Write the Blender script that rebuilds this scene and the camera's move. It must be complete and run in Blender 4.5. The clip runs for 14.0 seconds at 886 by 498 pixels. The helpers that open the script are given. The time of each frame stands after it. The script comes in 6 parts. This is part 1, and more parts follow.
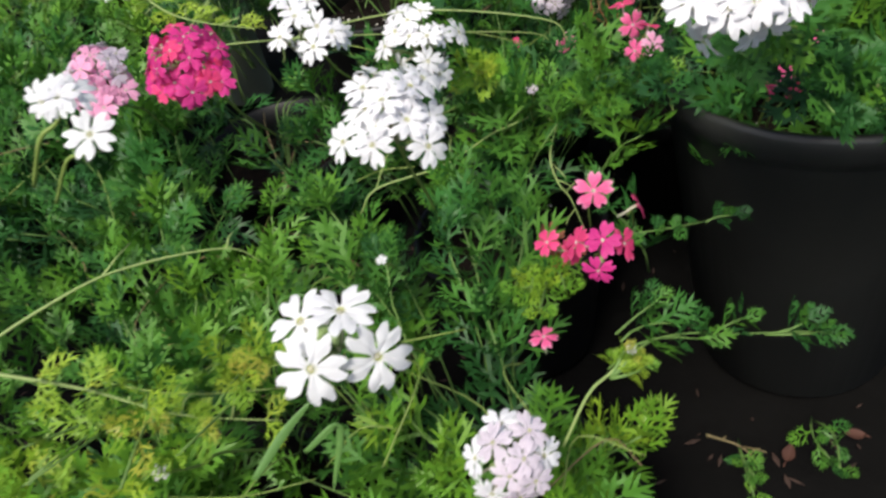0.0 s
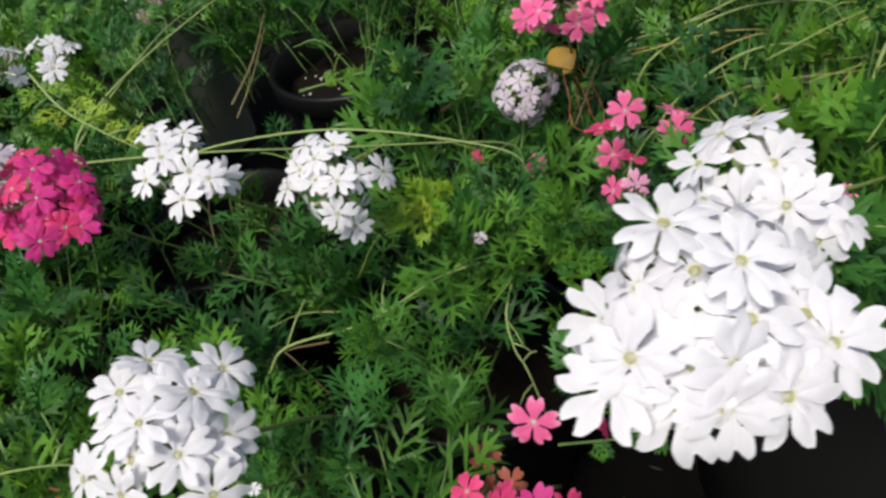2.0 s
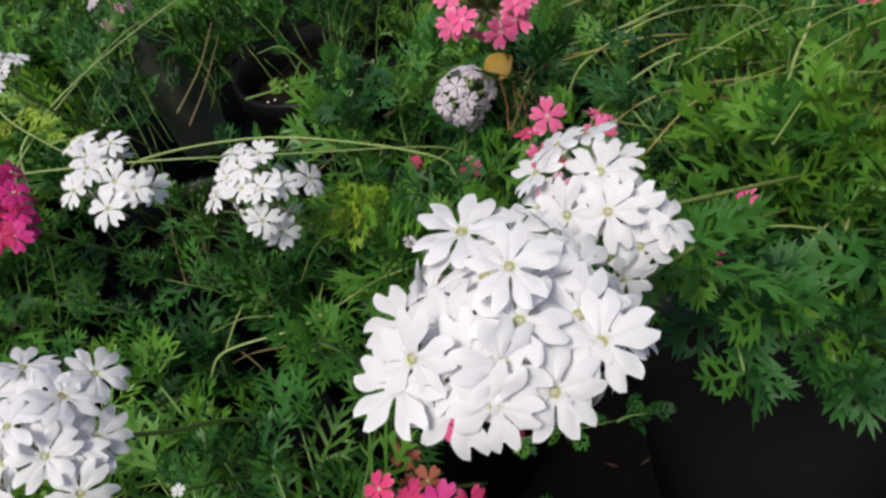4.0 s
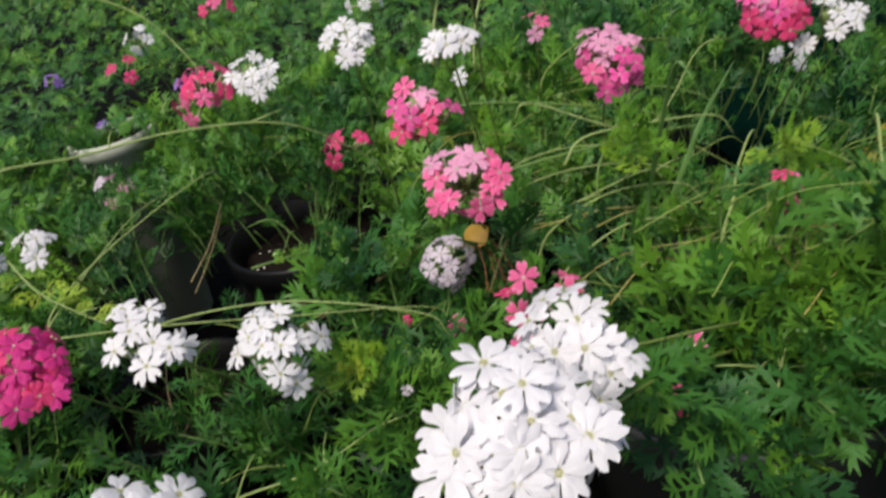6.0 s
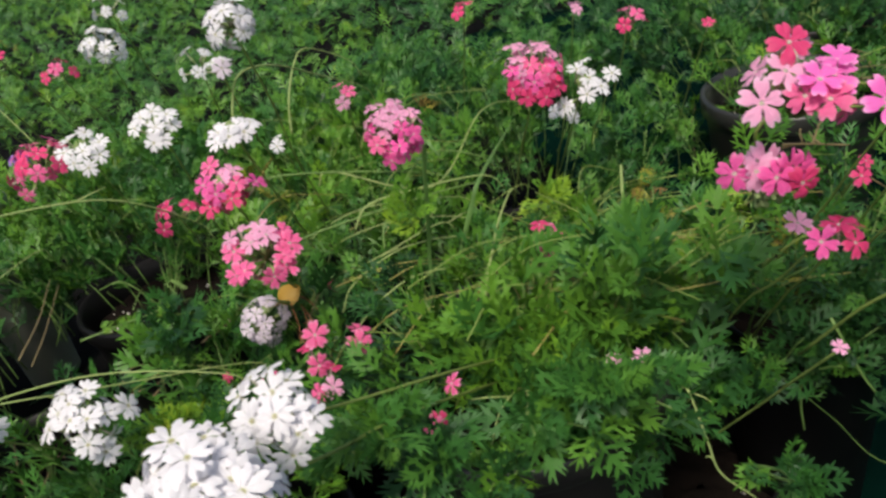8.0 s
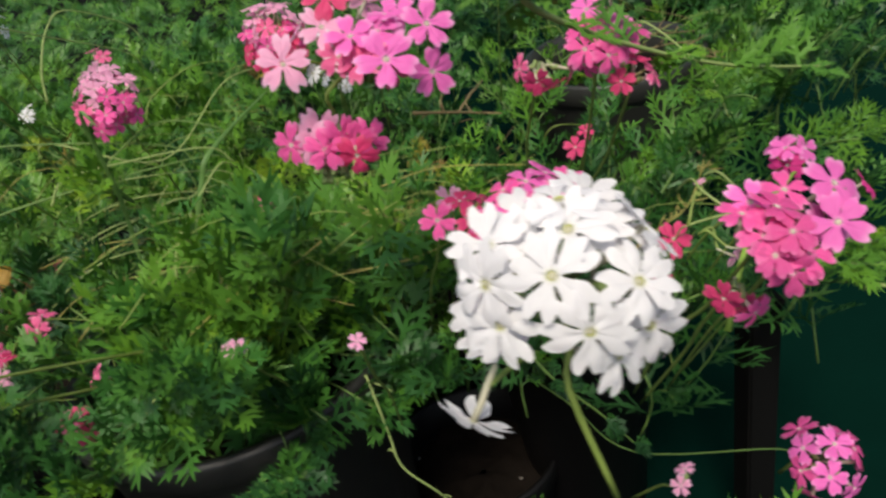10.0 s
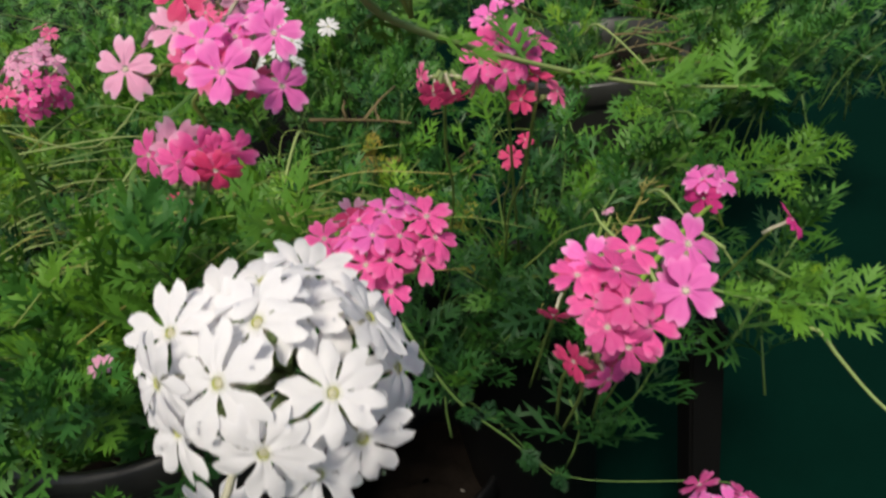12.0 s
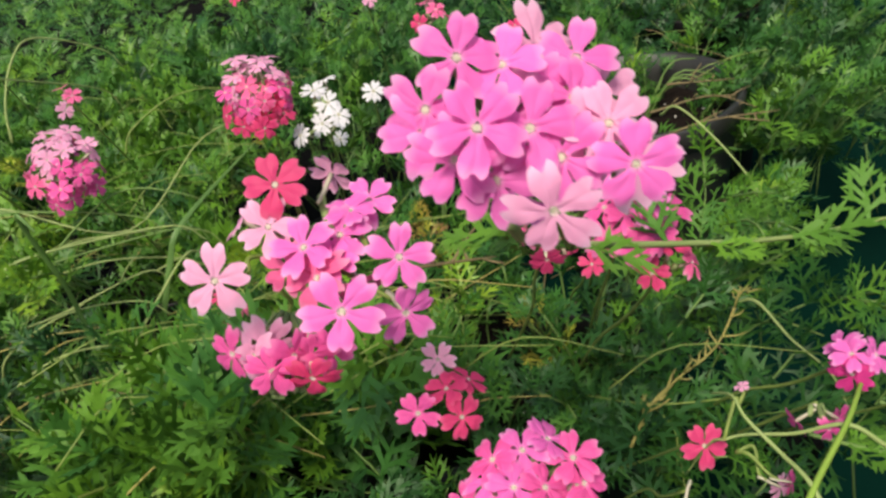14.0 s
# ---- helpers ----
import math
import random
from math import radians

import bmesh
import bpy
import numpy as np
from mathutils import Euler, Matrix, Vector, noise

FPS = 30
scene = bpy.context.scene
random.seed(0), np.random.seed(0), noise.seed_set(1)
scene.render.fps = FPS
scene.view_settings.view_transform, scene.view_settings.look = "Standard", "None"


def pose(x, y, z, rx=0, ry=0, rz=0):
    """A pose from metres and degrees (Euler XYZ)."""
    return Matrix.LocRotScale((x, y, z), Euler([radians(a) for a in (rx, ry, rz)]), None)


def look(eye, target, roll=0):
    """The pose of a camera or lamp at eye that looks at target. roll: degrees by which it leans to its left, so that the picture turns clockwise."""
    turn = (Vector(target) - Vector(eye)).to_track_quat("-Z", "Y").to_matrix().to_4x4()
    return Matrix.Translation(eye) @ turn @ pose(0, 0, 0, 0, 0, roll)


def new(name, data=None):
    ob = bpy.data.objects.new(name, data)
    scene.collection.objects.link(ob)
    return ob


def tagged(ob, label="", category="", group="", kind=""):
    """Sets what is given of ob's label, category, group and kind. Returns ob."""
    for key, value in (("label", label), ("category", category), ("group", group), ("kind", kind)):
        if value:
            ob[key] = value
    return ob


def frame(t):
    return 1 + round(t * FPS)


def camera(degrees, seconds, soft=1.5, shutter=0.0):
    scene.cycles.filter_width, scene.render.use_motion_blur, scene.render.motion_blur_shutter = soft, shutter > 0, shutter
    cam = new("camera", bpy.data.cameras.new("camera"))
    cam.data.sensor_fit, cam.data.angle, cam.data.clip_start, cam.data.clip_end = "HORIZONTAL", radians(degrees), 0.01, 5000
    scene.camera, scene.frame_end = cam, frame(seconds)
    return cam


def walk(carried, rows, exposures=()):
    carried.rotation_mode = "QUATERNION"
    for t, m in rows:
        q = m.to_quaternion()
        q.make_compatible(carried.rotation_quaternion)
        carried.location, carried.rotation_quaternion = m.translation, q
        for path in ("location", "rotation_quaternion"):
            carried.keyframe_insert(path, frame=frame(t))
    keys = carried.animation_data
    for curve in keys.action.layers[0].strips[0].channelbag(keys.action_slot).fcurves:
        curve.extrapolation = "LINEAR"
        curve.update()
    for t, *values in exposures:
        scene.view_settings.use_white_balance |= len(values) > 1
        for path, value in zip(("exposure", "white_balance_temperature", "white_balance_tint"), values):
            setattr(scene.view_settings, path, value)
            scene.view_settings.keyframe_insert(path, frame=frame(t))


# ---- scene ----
cam = camera(60.24, 14.0, soft=2.7, shutter=0.4)
PATH = [
    (0, (0.0728, 0.0000, 0.3424), (0.0310, 0.2229, 0.1460), -15.96),
    (0.5, (0.0866, 0.0291, 0.3353), (0.0421, 0.2516, 0.1391), -15.42),
    (1, (0.0898, 0.0638, 0.3373), (0.0438, 0.2883, 0.1437), -15.27),
    (1.5, (0.0926, 0.0862, 0.3370), (0.0448, 0.3110, 0.1442), -14.97),
    (2, (0.1045, 0.0900, 0.3360), (0.0546, 0.3144, 0.1433), -15.24),
    (2.5, (0.1199, 0.0959, 0.3322), (0.0698, 0.3210, 0.1403), -15.52),
    (2.7, (0.1259, 0.0984, 0.3323), (0.0767, 0.3224, 0.1387), -15.39),
    (4.8, (0.1284, 0.0748, 0.3467), (0.0799, 0.3018, 0.1567), -16.17),
    (5, (0.1330, 0.0716, 0.3508), (0.0849, 0.3035, 0.1666), -15.96),
    (5.5, (0.1261, 0.0613, 0.3447), (0.0866, 0.3103, 0.1822), -14.33),
    (6, (0.1224, 0.0550, 0.3578), (0.0975, 0.3163, 0.2125), -13.43),
    (6.5, (0.1289, 0.0441, 0.3688), (0.1184, 0.3101, 0.2305), -13.16),
    (7, (0.1335, 0.0326, 0.3823), (0.1283, 0.2989, 0.2442), -14.19),
    (7.5, (0.1597, 0.0284, 0.3852), (0.1683, 0.2931, 0.2444), -14.07),
    (8, (0.1759, 0.0217, 0.3817), (0.1884, 0.2838, 0.2363), -13.83),
    (8.5, (0.2038, 0.0285, 0.3704), (0.2195, 0.2892, 0.2229), -13.76),
    (9, (0.2408, 0.0261, 0.3615), (0.2620, 0.2851, 0.2116), -13.29),
    (9.2, (0.2525, 0.0257, 0.3591), (0.2735, 0.2842, 0.2082), -13.39),
    (11.3, (0.3317, 0.0212, 0.3330), (0.3452, 0.2725, 0.1697), -11.66),
    (11.5, (0.3329, 0.0252, 0.3350), (0.3456, 0.2767, 0.1719), -11.09),
    (12, (0.3324, 0.0381, 0.3415), (0.3444, 0.2904, 0.1796), -11.44),
    (12.5, (0.3316, 0.0542, 0.3495), (0.3427, 0.3062, 0.1871), -11.63),
    (13, (0.3301, 0.0659, 0.3570), (0.3404, 0.3171, 0.1931), -11.67),
    (13.5, (0.3240, 0.0785, 0.3677), (0.3341, 0.3283, 0.2020), -11.83),
    (14, (0.3177, 0.0889, 0.3729), (0.3286, 0.3368, 0.2043), -11.95),
]
walk(cam, [(t, look(eye, aim, roll)) for t, eye, aim, roll in PATH], [(0.0, 0.69, 6500, 9), (1.0, 0.52, 6500, 9), (2.0, 0.38, 6500, 10), (2.7, 0.26, 6500, 10), (5.0, 0.19, 6550, 11), (5.7, 0.23, 6600, 12), (6.2, 0.40, 6650, 12), (9.2, 0.44, 6850, 10), (11.3, 0.22, 6950, 7), (12.5, 0.33, 6950, 8), (13.0, 0.64, 6950, 9), (14.0, 0.63, 7050, 12)])

import itertools

# ---- light ----
world = bpy.data.worlds.new("sky")
scene.world = world
world.use_nodes = True
wn = world.node_tree.nodes
sky = wn.new("ShaderNodeTexSky")
sky.sky_type, sky.sun_disc = "NISHITA", False
sky.sun_elevation, sky.sun_rotation = radians(58), radians(200)
sky.air_density, sky.dust_density = 1.0, 3.0
wn["Background"].inputs["Strength"].default_value = 0.095
world.node_tree.links.new(sky.outputs[0], wn["Background"].inputs["Color"])
sun = new("sun", bpy.data.lights.new("sun", "SUN"))
sun.data.energy, sun.data.angle, sun.data.color = 2.9, radians(15), (1.0, 0.95, 0.86)
sun.matrix_world = look((0, 0, 5), (1.0, 2.9, 0.2))


# ---- materials ----
def material(name, rough=0.6, spec=0.4):
    m = bpy.data.materials.new(name)
    m.use_nodes = True
    b = m.node_tree.nodes["Principled BSDF"]
    b.inputs["Roughness"].default_value = rough
    b.inputs["Specular IOR Level"].default_value = spec
    return m, m.node_tree.nodes, m.node_tree.links, b


def node(nodes, kind, **inputs):
    n = nodes.new(kind)
    for key, value in inputs.items():
        n.inputs[key].default_value = value
    return n


def ramp(nodes, links, source, stops):
    r = nodes.new("ShaderNodeValToRGB")
    r.color_ramp.elements[0].position, r.color_ramp.elements[0].color = stops[0][0], (*stops[0][1], 1)
    r.color_ramp.elements[1].position, r.color_ramp.elements[1].color = stops[-1][0], (*stops[-1][1], 1)
    for pos, col in stops[1:-1]:
        r.color_ramp.elements.new(pos).color = (*col, 1)
    links.new(source, r.inputs[0])
    return r.outputs[0]


def math_node(nodes, links, op, a, b):
    n = nodes.new("ShaderNodeMath")
    n.operation = op
    for i, v in enumerate((a, b)):
        if isinstance(v, (int, float)):
            n.inputs[i].default_value = v
        else:
            links.new(v, n.inputs[i])
    return n.outputs[0]


def mix(nodes, links, fac, a, b, mode="MIX"):
    n = nodes.new("ShaderNodeMix")
    n.data_type, n.blend_type = "RGBA", mode
    for sock, v in ((n.inputs[0], fac), (n.inputs[6], a), (n.inputs[7], b)):
        if isinstance(v, (int, float)):
            sock.default_value = v
        elif isinstance(v, tuple):
            sock.default_value = (*v, 1)
        else:
            links.new(v, sock)
    return n.outputs[2]


def bump(nodes, links, bsdf, height, strength, distance):
    n = node(nodes, "ShaderNodeBump", Strength=strength, Distance=distance)
    links.new(height, n.inputs["Height"])
    links.new(n.outputs[0], bsdf.inputs["Normal"])


def noise_tex(nodes, links, scale, detail=3.0, coords="Object"):
    tc = nodes.new("ShaderNodeTexCoord")
    n = node(nodes, "ShaderNodeTexNoise", Scale=scale, Detail=detail)
    links.new(tc.outputs[coords], n.inputs["Vector"])
    return n.outputs["Fac"]


def leaf_material():
    m, n, l, b = material("verbena_leaf", 0.46, 0.32)
    tone = n.new("ShaderNodeAttribute")
    tone.attribute_name = "tone"
    rnd = n.new("ShaderNodeObjectInfo")
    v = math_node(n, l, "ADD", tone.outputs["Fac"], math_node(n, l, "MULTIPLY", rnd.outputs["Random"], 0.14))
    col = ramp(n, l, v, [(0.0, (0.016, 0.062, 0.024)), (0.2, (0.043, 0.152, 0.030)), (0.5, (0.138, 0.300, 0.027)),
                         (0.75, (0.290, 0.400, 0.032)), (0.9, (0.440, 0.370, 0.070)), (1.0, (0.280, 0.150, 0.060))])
    grain = noise_tex(n, l, 420.0)
    col = mix(n, l, math_node(n, l, "MULTIPLY", grain, 0.35), col, (0.3, 0.4, 0.3), "MULTIPLY")
    patch = noise_tex(n, l, 60.0)
    col = mix(n, l, math_node(n, l, "MULTIPLY", patch, 0.45), col, (0.75, 0.95, 0.55), "MULTIPLY")
    l.new(col, b.inputs["Base Color"])
    bump(n, l, b, grain, 0.25, 0.0004)
    t = n.new("ShaderNodeBsdfTranslucent")
    l.new(col, t.inputs["Color"])
    mx = node(n, "ShaderNodeMixShader", Fac=0.20)
    l.new(b.outputs[0], mx.inputs[1])
    l.new(t.outputs[0], mx.inputs[2])
    l.new(mx.outputs[0], n["Material Output"].inputs["Surface"])
    return m


def petal_material(name, base, centre, edge, vary):
    """Petals pale or dark towards the eye, with fine veins and a slight change from floret to floret."""
    m, n, l, b = material(name, 0.55, 0.25)
    tc = n.new("ShaderNodeTexCoord")
    ln = n.new("ShaderNodeVectorMath")
    ln.operation = "LENGTH"
    fl = n.new("ShaderNodeVectorMath")
    fl.operation = "MULTIPLY"
    fl.inputs[1].default_value = (1, 1, 0)
    l.new(tc.outputs["Object"], fl.inputs[0])
    l.new(fl.outputs[0], ln.inputs[0])
    col = ramp(n, l, math_node(n, l, "MULTIPLY", ln.outputs["Value"], 160.0), [(0.0, centre), (0.2, base), (0.7, base), (1.0, edge)])
    rnd = n.new("ShaderNodeObjectInfo")
    hs = n.new("ShaderNodeHueSaturation")
    l.new(col, hs.inputs["Color"])
    val = math_node(n, l, "ADD", math_node(n, l, "MULTIPLY", rnd.outputs["Random"], vary), 1.0 - vary * 0.6)
    l.new(val, hs.inputs["Value"])
    vein = noise_tex(n, l, 900.0, 2.0)
    col = mix(n, l, math_node(n, l, "MULTIPLY", vein, 0.22), hs.outputs[0], (0.74, 0.72, 0.80), "MULTIPLY")
    l.new(col, b.inputs["Base Color"])
    bump(n, l, b, vein, 0.2, 0.0003)
    t = n.new("ShaderNodeBsdfTranslucent")
    l.new(col, t.inputs["Color"])
    mx = node(n, "ShaderNodeMixShader", Fac=0.37)
    l.new(b.outputs[0], mx.inputs[1])
    l.new(t.outputs[0], mx.inputs[2])
    l.new(mx.outputs[0], n["Material Output"].inputs["Surface"])
    return m


def plain(name, a, c, scale, rough=0.6, depth=0.0004, spec=0.4, coords="Object"):
    m, n, l, b = material(name, rough, spec)
    f = noise_tex(n, l, scale, 5.0, coords)
    big = noise_tex(n, l, scale * 0.13, 2.0, coords)
    col = mix(n, l, math_node(n, l, "MULTIPLY", math_node(n, l, "ADD", f, big), 0.5), a, c)
    l.new(col, b.inputs["Base Color"])
    bump(n, l, b, f, 0.5, depth)
    return m


LEAF = leaf_material()
STEM = plain("green_stem", (0.075, 0.16, 0.035), (0.15, 0.24, 0.06), 150.0)
PALE_STEM = plain("pale_stem", (0.17, 0.26, 0.075), (0.28, 0.34, 0.12), 150.0)
FRESH_STEM = plain("fresh_stem", (0.14, 0.26, 0.030), (0.24, 0.36, 0.055), 150.0)
OLIVE = plain("olive_stem", (0.11, 0.19, 0.035), (0.23, 0.29, 0.07), 130.0)
DRY = plain("dry_stem", (0.10, 0.075, 0.035), (0.21, 0.165, 0.075), 120.0, 0.8)
CALYX = plain("calyx_green", (0.13, 0.22, 0.07), (0.24, 0.30, 0.11), 300.0)
POT = plain("black_plastic", (0.0022, 0.0022, 0.0024), (0.0060, 0.0060, 0.0064), 45.0, 0.45, 0.0002, 0.22)
# Lighter copy of the pot plastic: sky sheen put into its colour.
LIT_POT = plain("lit_black_plastic", (0.011, 0.0115, 0.011), (0.036, 0.037, 0.034), 38.0, 0.40, 0.0003, 0.42)
POST = plain("black_post", (0.0025, 0.0025, 0.0025), (0.006, 0.006, 0.006), 60.0, 0.7, 0.0002, 0.1)
# Soil and ground base colours hold the shade under the plants.
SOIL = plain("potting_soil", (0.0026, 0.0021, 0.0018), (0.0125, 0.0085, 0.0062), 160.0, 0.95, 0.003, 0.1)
GROUND = plain("shaded_ground", (0.0022, 0.0022, 0.0022), (0.0068, 0.0064, 0.0061), 55.0, 0.9, 0.004, 0.05)
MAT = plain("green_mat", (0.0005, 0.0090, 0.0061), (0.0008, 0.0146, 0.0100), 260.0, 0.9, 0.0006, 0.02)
YELLOW = plain("yellow_leaf", (0.42, 0.25, 0.035), (0.55, 0.34, 0.06), 90.0, 0.55)
YELLOWING = plain("yellowing_stem", (0.20, 0.19, 0.045), (0.34, 0.30, 0.09), 140.0)
BROWN = plain("brown_leaf", (0.22, 0.075, 0.03), (0.36, 0.15, 0.06), 90.0, 0.6)
DARK_LEAF = plain("dark_dead_leaf", (0.035, 0.013, 0.008), (0.085, 0.032, 0.020), 160.0, 0.8)
CREAM = plain("cream_plastic", (0.33, 0.36, 0.28), (0.44, 0.46, 0.38), 60.0, 0.5)
LITTER = plain("leaf_litter", (0.010, 0.006, 0.0045), (0.055, 0.028, 0.019), 200.0, 0.85)
EYE = plain("floret_eye", (0.28, 0.32, 0.06), (0.40, 0.40, 0.10), 500.0)
PALE_EYE = plain("pale_eye", (0.62, 0.40, 0.46), (0.75, 0.56, 0.60), 500.0)
TUBE = plain("corolla_tube", (0.34, 0.33, 0.24), (0.46, 0.44, 0.33), 400.0)
PERLITE = plain("perlite", (0.55, 0.52, 0.47), (0.70, 0.68, 0.63), 300.0, 0.9)
GRASS = plain("grass_green", (0.07, 0.16, 0.04), (0.12, 0.23, 0.06), 120.0, 0.45)
PETAL = {
    "white": petal_material("white_petal", (0.83, 0.82, 0.845), (0.60, 0.61, 0.42), (0.86, 0.855, 0.875), 0.08),
    "dusty": petal_material("dusty_white_petal", (0.68, 0.60, 0.68), (0.50, 0.44, 0.48), (0.72, 0.66, 0.72), 0.12),
    "pink": petal_material("pink_petal", (0.86, 0.14, 0.34), (0.80, 0.32, 0.45), (0.92, 0.36, 0.54), 0.30),
    "pale": petal_material("pale_pink_petal", (0.84, 0.38, 0.58), (0.82, 0.50, 0.62), (0.88, 0.55, 0.73), 0.16),
    "magenta": petal_material("magenta_petal", (0.70, 0.045, 0.27), (0.50, 0.015, 0.10), (0.74, 0.07, 0.33), 0.3),
    "rose": petal_material("rose_petal", (0.84, 0.11, 0.38), (0.82, 0.42, 0.55), (0.89, 0.26, 0.52), 0.32),
    "orchid": petal_material("orchid_petal", (0.87, 0.17, 0.55), (0.88, 0.50, 0.70), (0.92, 0.42, 0.72), 0.26),
    "red": petal_material("coral_red_petal", (0.75, 0.060, 0.200), (0.62, 0.14, 0.20), (0.80, 0.14, 0.28), 0.34),
    "faded": petal_material("withered_petal", (0.42, 0.13, 0.08), (0.30, 0.09, 0.05), (0.48, 0.20, 0.12), 0.3),
    "purple": petal_material("violet_petal", (0.30, 0.17, 0.55), (0.40, 0.30, 0.55), (0.36, 0.24, 0.62), 0.2),
}


# ---- mesh helpers ----
def mesh_from(name, verts, tris, mats, tone=None, index=None, smooth=False):
    verts, tris = np.asarray(verts, np.float32).reshape(-1, 3), np.asarray(tris, np.int32).reshape(-1, 3)
    me = bpy.data.meshes.new(name)
    me.vertices.add(len(verts))
    me.vertices.foreach_set("co", verts.ravel())
    me.loops.add(tris.size)
    me.loops.foreach_set("vertex_index", tris.ravel())
    me.polygons.add(len(tris))
    me.polygons.foreach_set("loop_start", np.arange(0, tris.size, 3, dtype=np.int32))
    for m in mats:
        me.materials.append(m)
    if index is not None:
        me.polygons.foreach_set("material_index", np.asarray(index, np.int32))
    if smooth:
        me.polygons.foreach_set("use_smooth", np.ones(len(tris), bool))
    if tone is not None:
        me.attributes.new("tone", "FLOAT", "POINT").data.foreach_set("value", np.broadcast_to(np.asarray(tone, np.float32), len(verts)).copy())
    me.update()
    me.validate()
    return me


def tube(points, radii, sides=6):
    """Vertices and triangles of a tapered tube along the points."""
    pts = [Vector(p) for p in points]
    verts, tris = [], []
    for i, p in enumerate(pts):
        d = (pts[min(i + 1, len(pts) - 1)] - pts[max(i - 1, 0)]).normalized()
        a = d.cross(Vector((0.31, 0.17, 0.93))).normalized()
        b = d.cross(a)
        r = radii[0] + (radii[1] - radii[0]) * i / max(1, len(pts) - 1)
        for k in range(sides):
            w = 2 * math.pi * k / sides
            verts.append(p + (a * math.cos(w) + b * math.sin(w)) * r)
    for i in range(len(pts) - 1):
        for k in range(sides):
            q, s = i * sides + k, i * sides + (k + 1) % sides
            tris += [(q, s, q + sides), (s, s + sides, q + sides)]
    n = len(verts)
    verts += [pts[0], pts[-1]]
    for k in range(sides):
        tris += [(n, (k + 1) % sides, k), (n + 1, n - sides + k, n - sides + (k + 1) % sides)]
    return [tuple(v) for v in verts], tris


def smooth_path(points, steps=5):
    """A Catmull-Rom line through the points."""
    p = [Vector(q) for q in points]
    p = [p[0] * 2 - p[1], *p, p[-1] * 2 - p[-2]]
    out = []
    for i in range(1, len(p) - 2):
        for s in range(steps):
            t = s / steps
            out.append(0.5 * (2 * p[i] + (p[i + 1] - p[i - 1]) * t + (2 * p[i - 1] - 5 * p[i] + 4 * p[i + 1] - p[i + 2]) * t * t
                              + (3 * p[i] - p[i - 1] - 3 * p[i + 1] + p[i + 2]) * t ** 3))
    return out + [p[-2]]


class Batch:
    """Collects pieces of geometry for one mesh."""

    def __init__(self):
        self.v, self.t, self.tone, self.n = [], [], [], 0

    def add(self, verts, tris, tone=0.0):
        verts = np.asarray(verts, np.float32)
        self.v.append(verts)
        self.t.append(np.asarray(tris, np.int32) + self.n)
        self.tone.append(np.full(len(verts), tone, np.float32))
        self.n += len(verts)

    def mesh(self, name, mats, smooth=False):
        return mesh_from(name, np.concatenate(self.v), np.concatenate(self.t), mats, np.concatenate(self.tone), None, smooth)


def part(name, me, parent, label=""):
    ob = new(name, me)
    ob.parent = parent
    return tagged(ob, label)


def thing(name, place, label, category, group="", kind=""):
    ob = new(name)
    ob.location = place
    ob.empty_display_size = 0.01
    return tagged(ob, label, category, group, kind)


# ---- leaves ----
def leaf_shape(rng, fine, simple=False):
    """A leaf of unit length along +x, cut into narrow pointed lobes, curling a little; z is its upper side."""
    verts, tris = [], []

    def strip(p, q, w0, w1):
        """A tapered lobe from p to q, ending in a point."""
        p, q = np.array(p), np.array(q)
        d = (q - p) / (np.linalg.norm(q - p) + 1e-9)
        s = np.array((-d[1], d[0]))
        m = p + (q - p) * 0.52
        n = len(verts)
        for r in (p + s * w0, p - s * w0, m + s * w1, m - s * w1, q):
            verts.append((r[0], r[1], 0.0))
        tris.extend([(n, n + 1, n + 3), (n, n + 3, n + 2), (n + 2, n + 3, n + 4)])

    w = 0.023 if fine else 0.031
    strip((0, 0), (0.60, 0), w * 0.9, w * 1.3)
    strip((0.55, 0), (1.0, rng.uniform(-0.05, 0.05)), w * 1.3, w * 1.3)
    for f, h in ((0.74, 0.2), (0.78, -0.2)):
        strip((f - 0.04, 0), (f + 0.17, h * 0.7), w * 0.8, w * 1.0)
    for k, x in enumerate((0.18, 0.38, 0.57)):
        for side in (-1, 1):
            size = (0.47, 0.49, 0.34)[k] * rng.uniform(0.85, 1.15)
            a = side * radians(rng.uniform(40, 54) - 5 * k)
            x1 = x + rng.uniform(-0.03, 0.03)
            strip((x1, 0), (x1 + size * math.cos(a), size * math.sin(a)), w * 0.85, w * 1.25)
            if simple:
                continue
            for f, turn, c in ((0.40, 42, 0.42), (0.54, -40, 0.44)):
                if f < 0.45 or k < 2:
                    o = (x1 + size * f * math.cos(a), size * f * math.sin(a))
                    b = a + side * radians(turn + rng.uniform(-6, 6))
                    c *= rng.uniform(0.8, 1.15)
                    strip(o, (o[0] + size * c * math.cos(b), o[1] + size * c * math.sin(b)), w * 0.7, w * 1.0)
    v = np.array(verts)
    fold, curl = rng.uniform(0.1, 0.45), rng.uniform(-0.40, 0.20)
    v[:, 2] = np.abs(v[:, 1]) * fold + curl * v[:, 0] ** 2 + 0.03 * np.sin(v[:, 1] * 17 + v[:, 0] * 9)
    return v, np.array(tris)


leaf_rng = random.Random(5)
FINE = [leaf_shape(leaf_rng, True) for _ in range(6)]
BROAD = [leaf_shape(leaf_rng, False) for _ in range(6)]
FAR = [leaf_shape(leaf_rng, True, True) for _ in range(4)]


def basis(direction, up):
    x = np.array(direction, float)
    x /= np.linalg.norm(x) + 1e-9
    z = np.array(up, float) - x * np.dot(up, x)
    z /= np.linalg.norm(z) + 1e-9
    return np.stack([x, np.cross(z, x), z], 1)


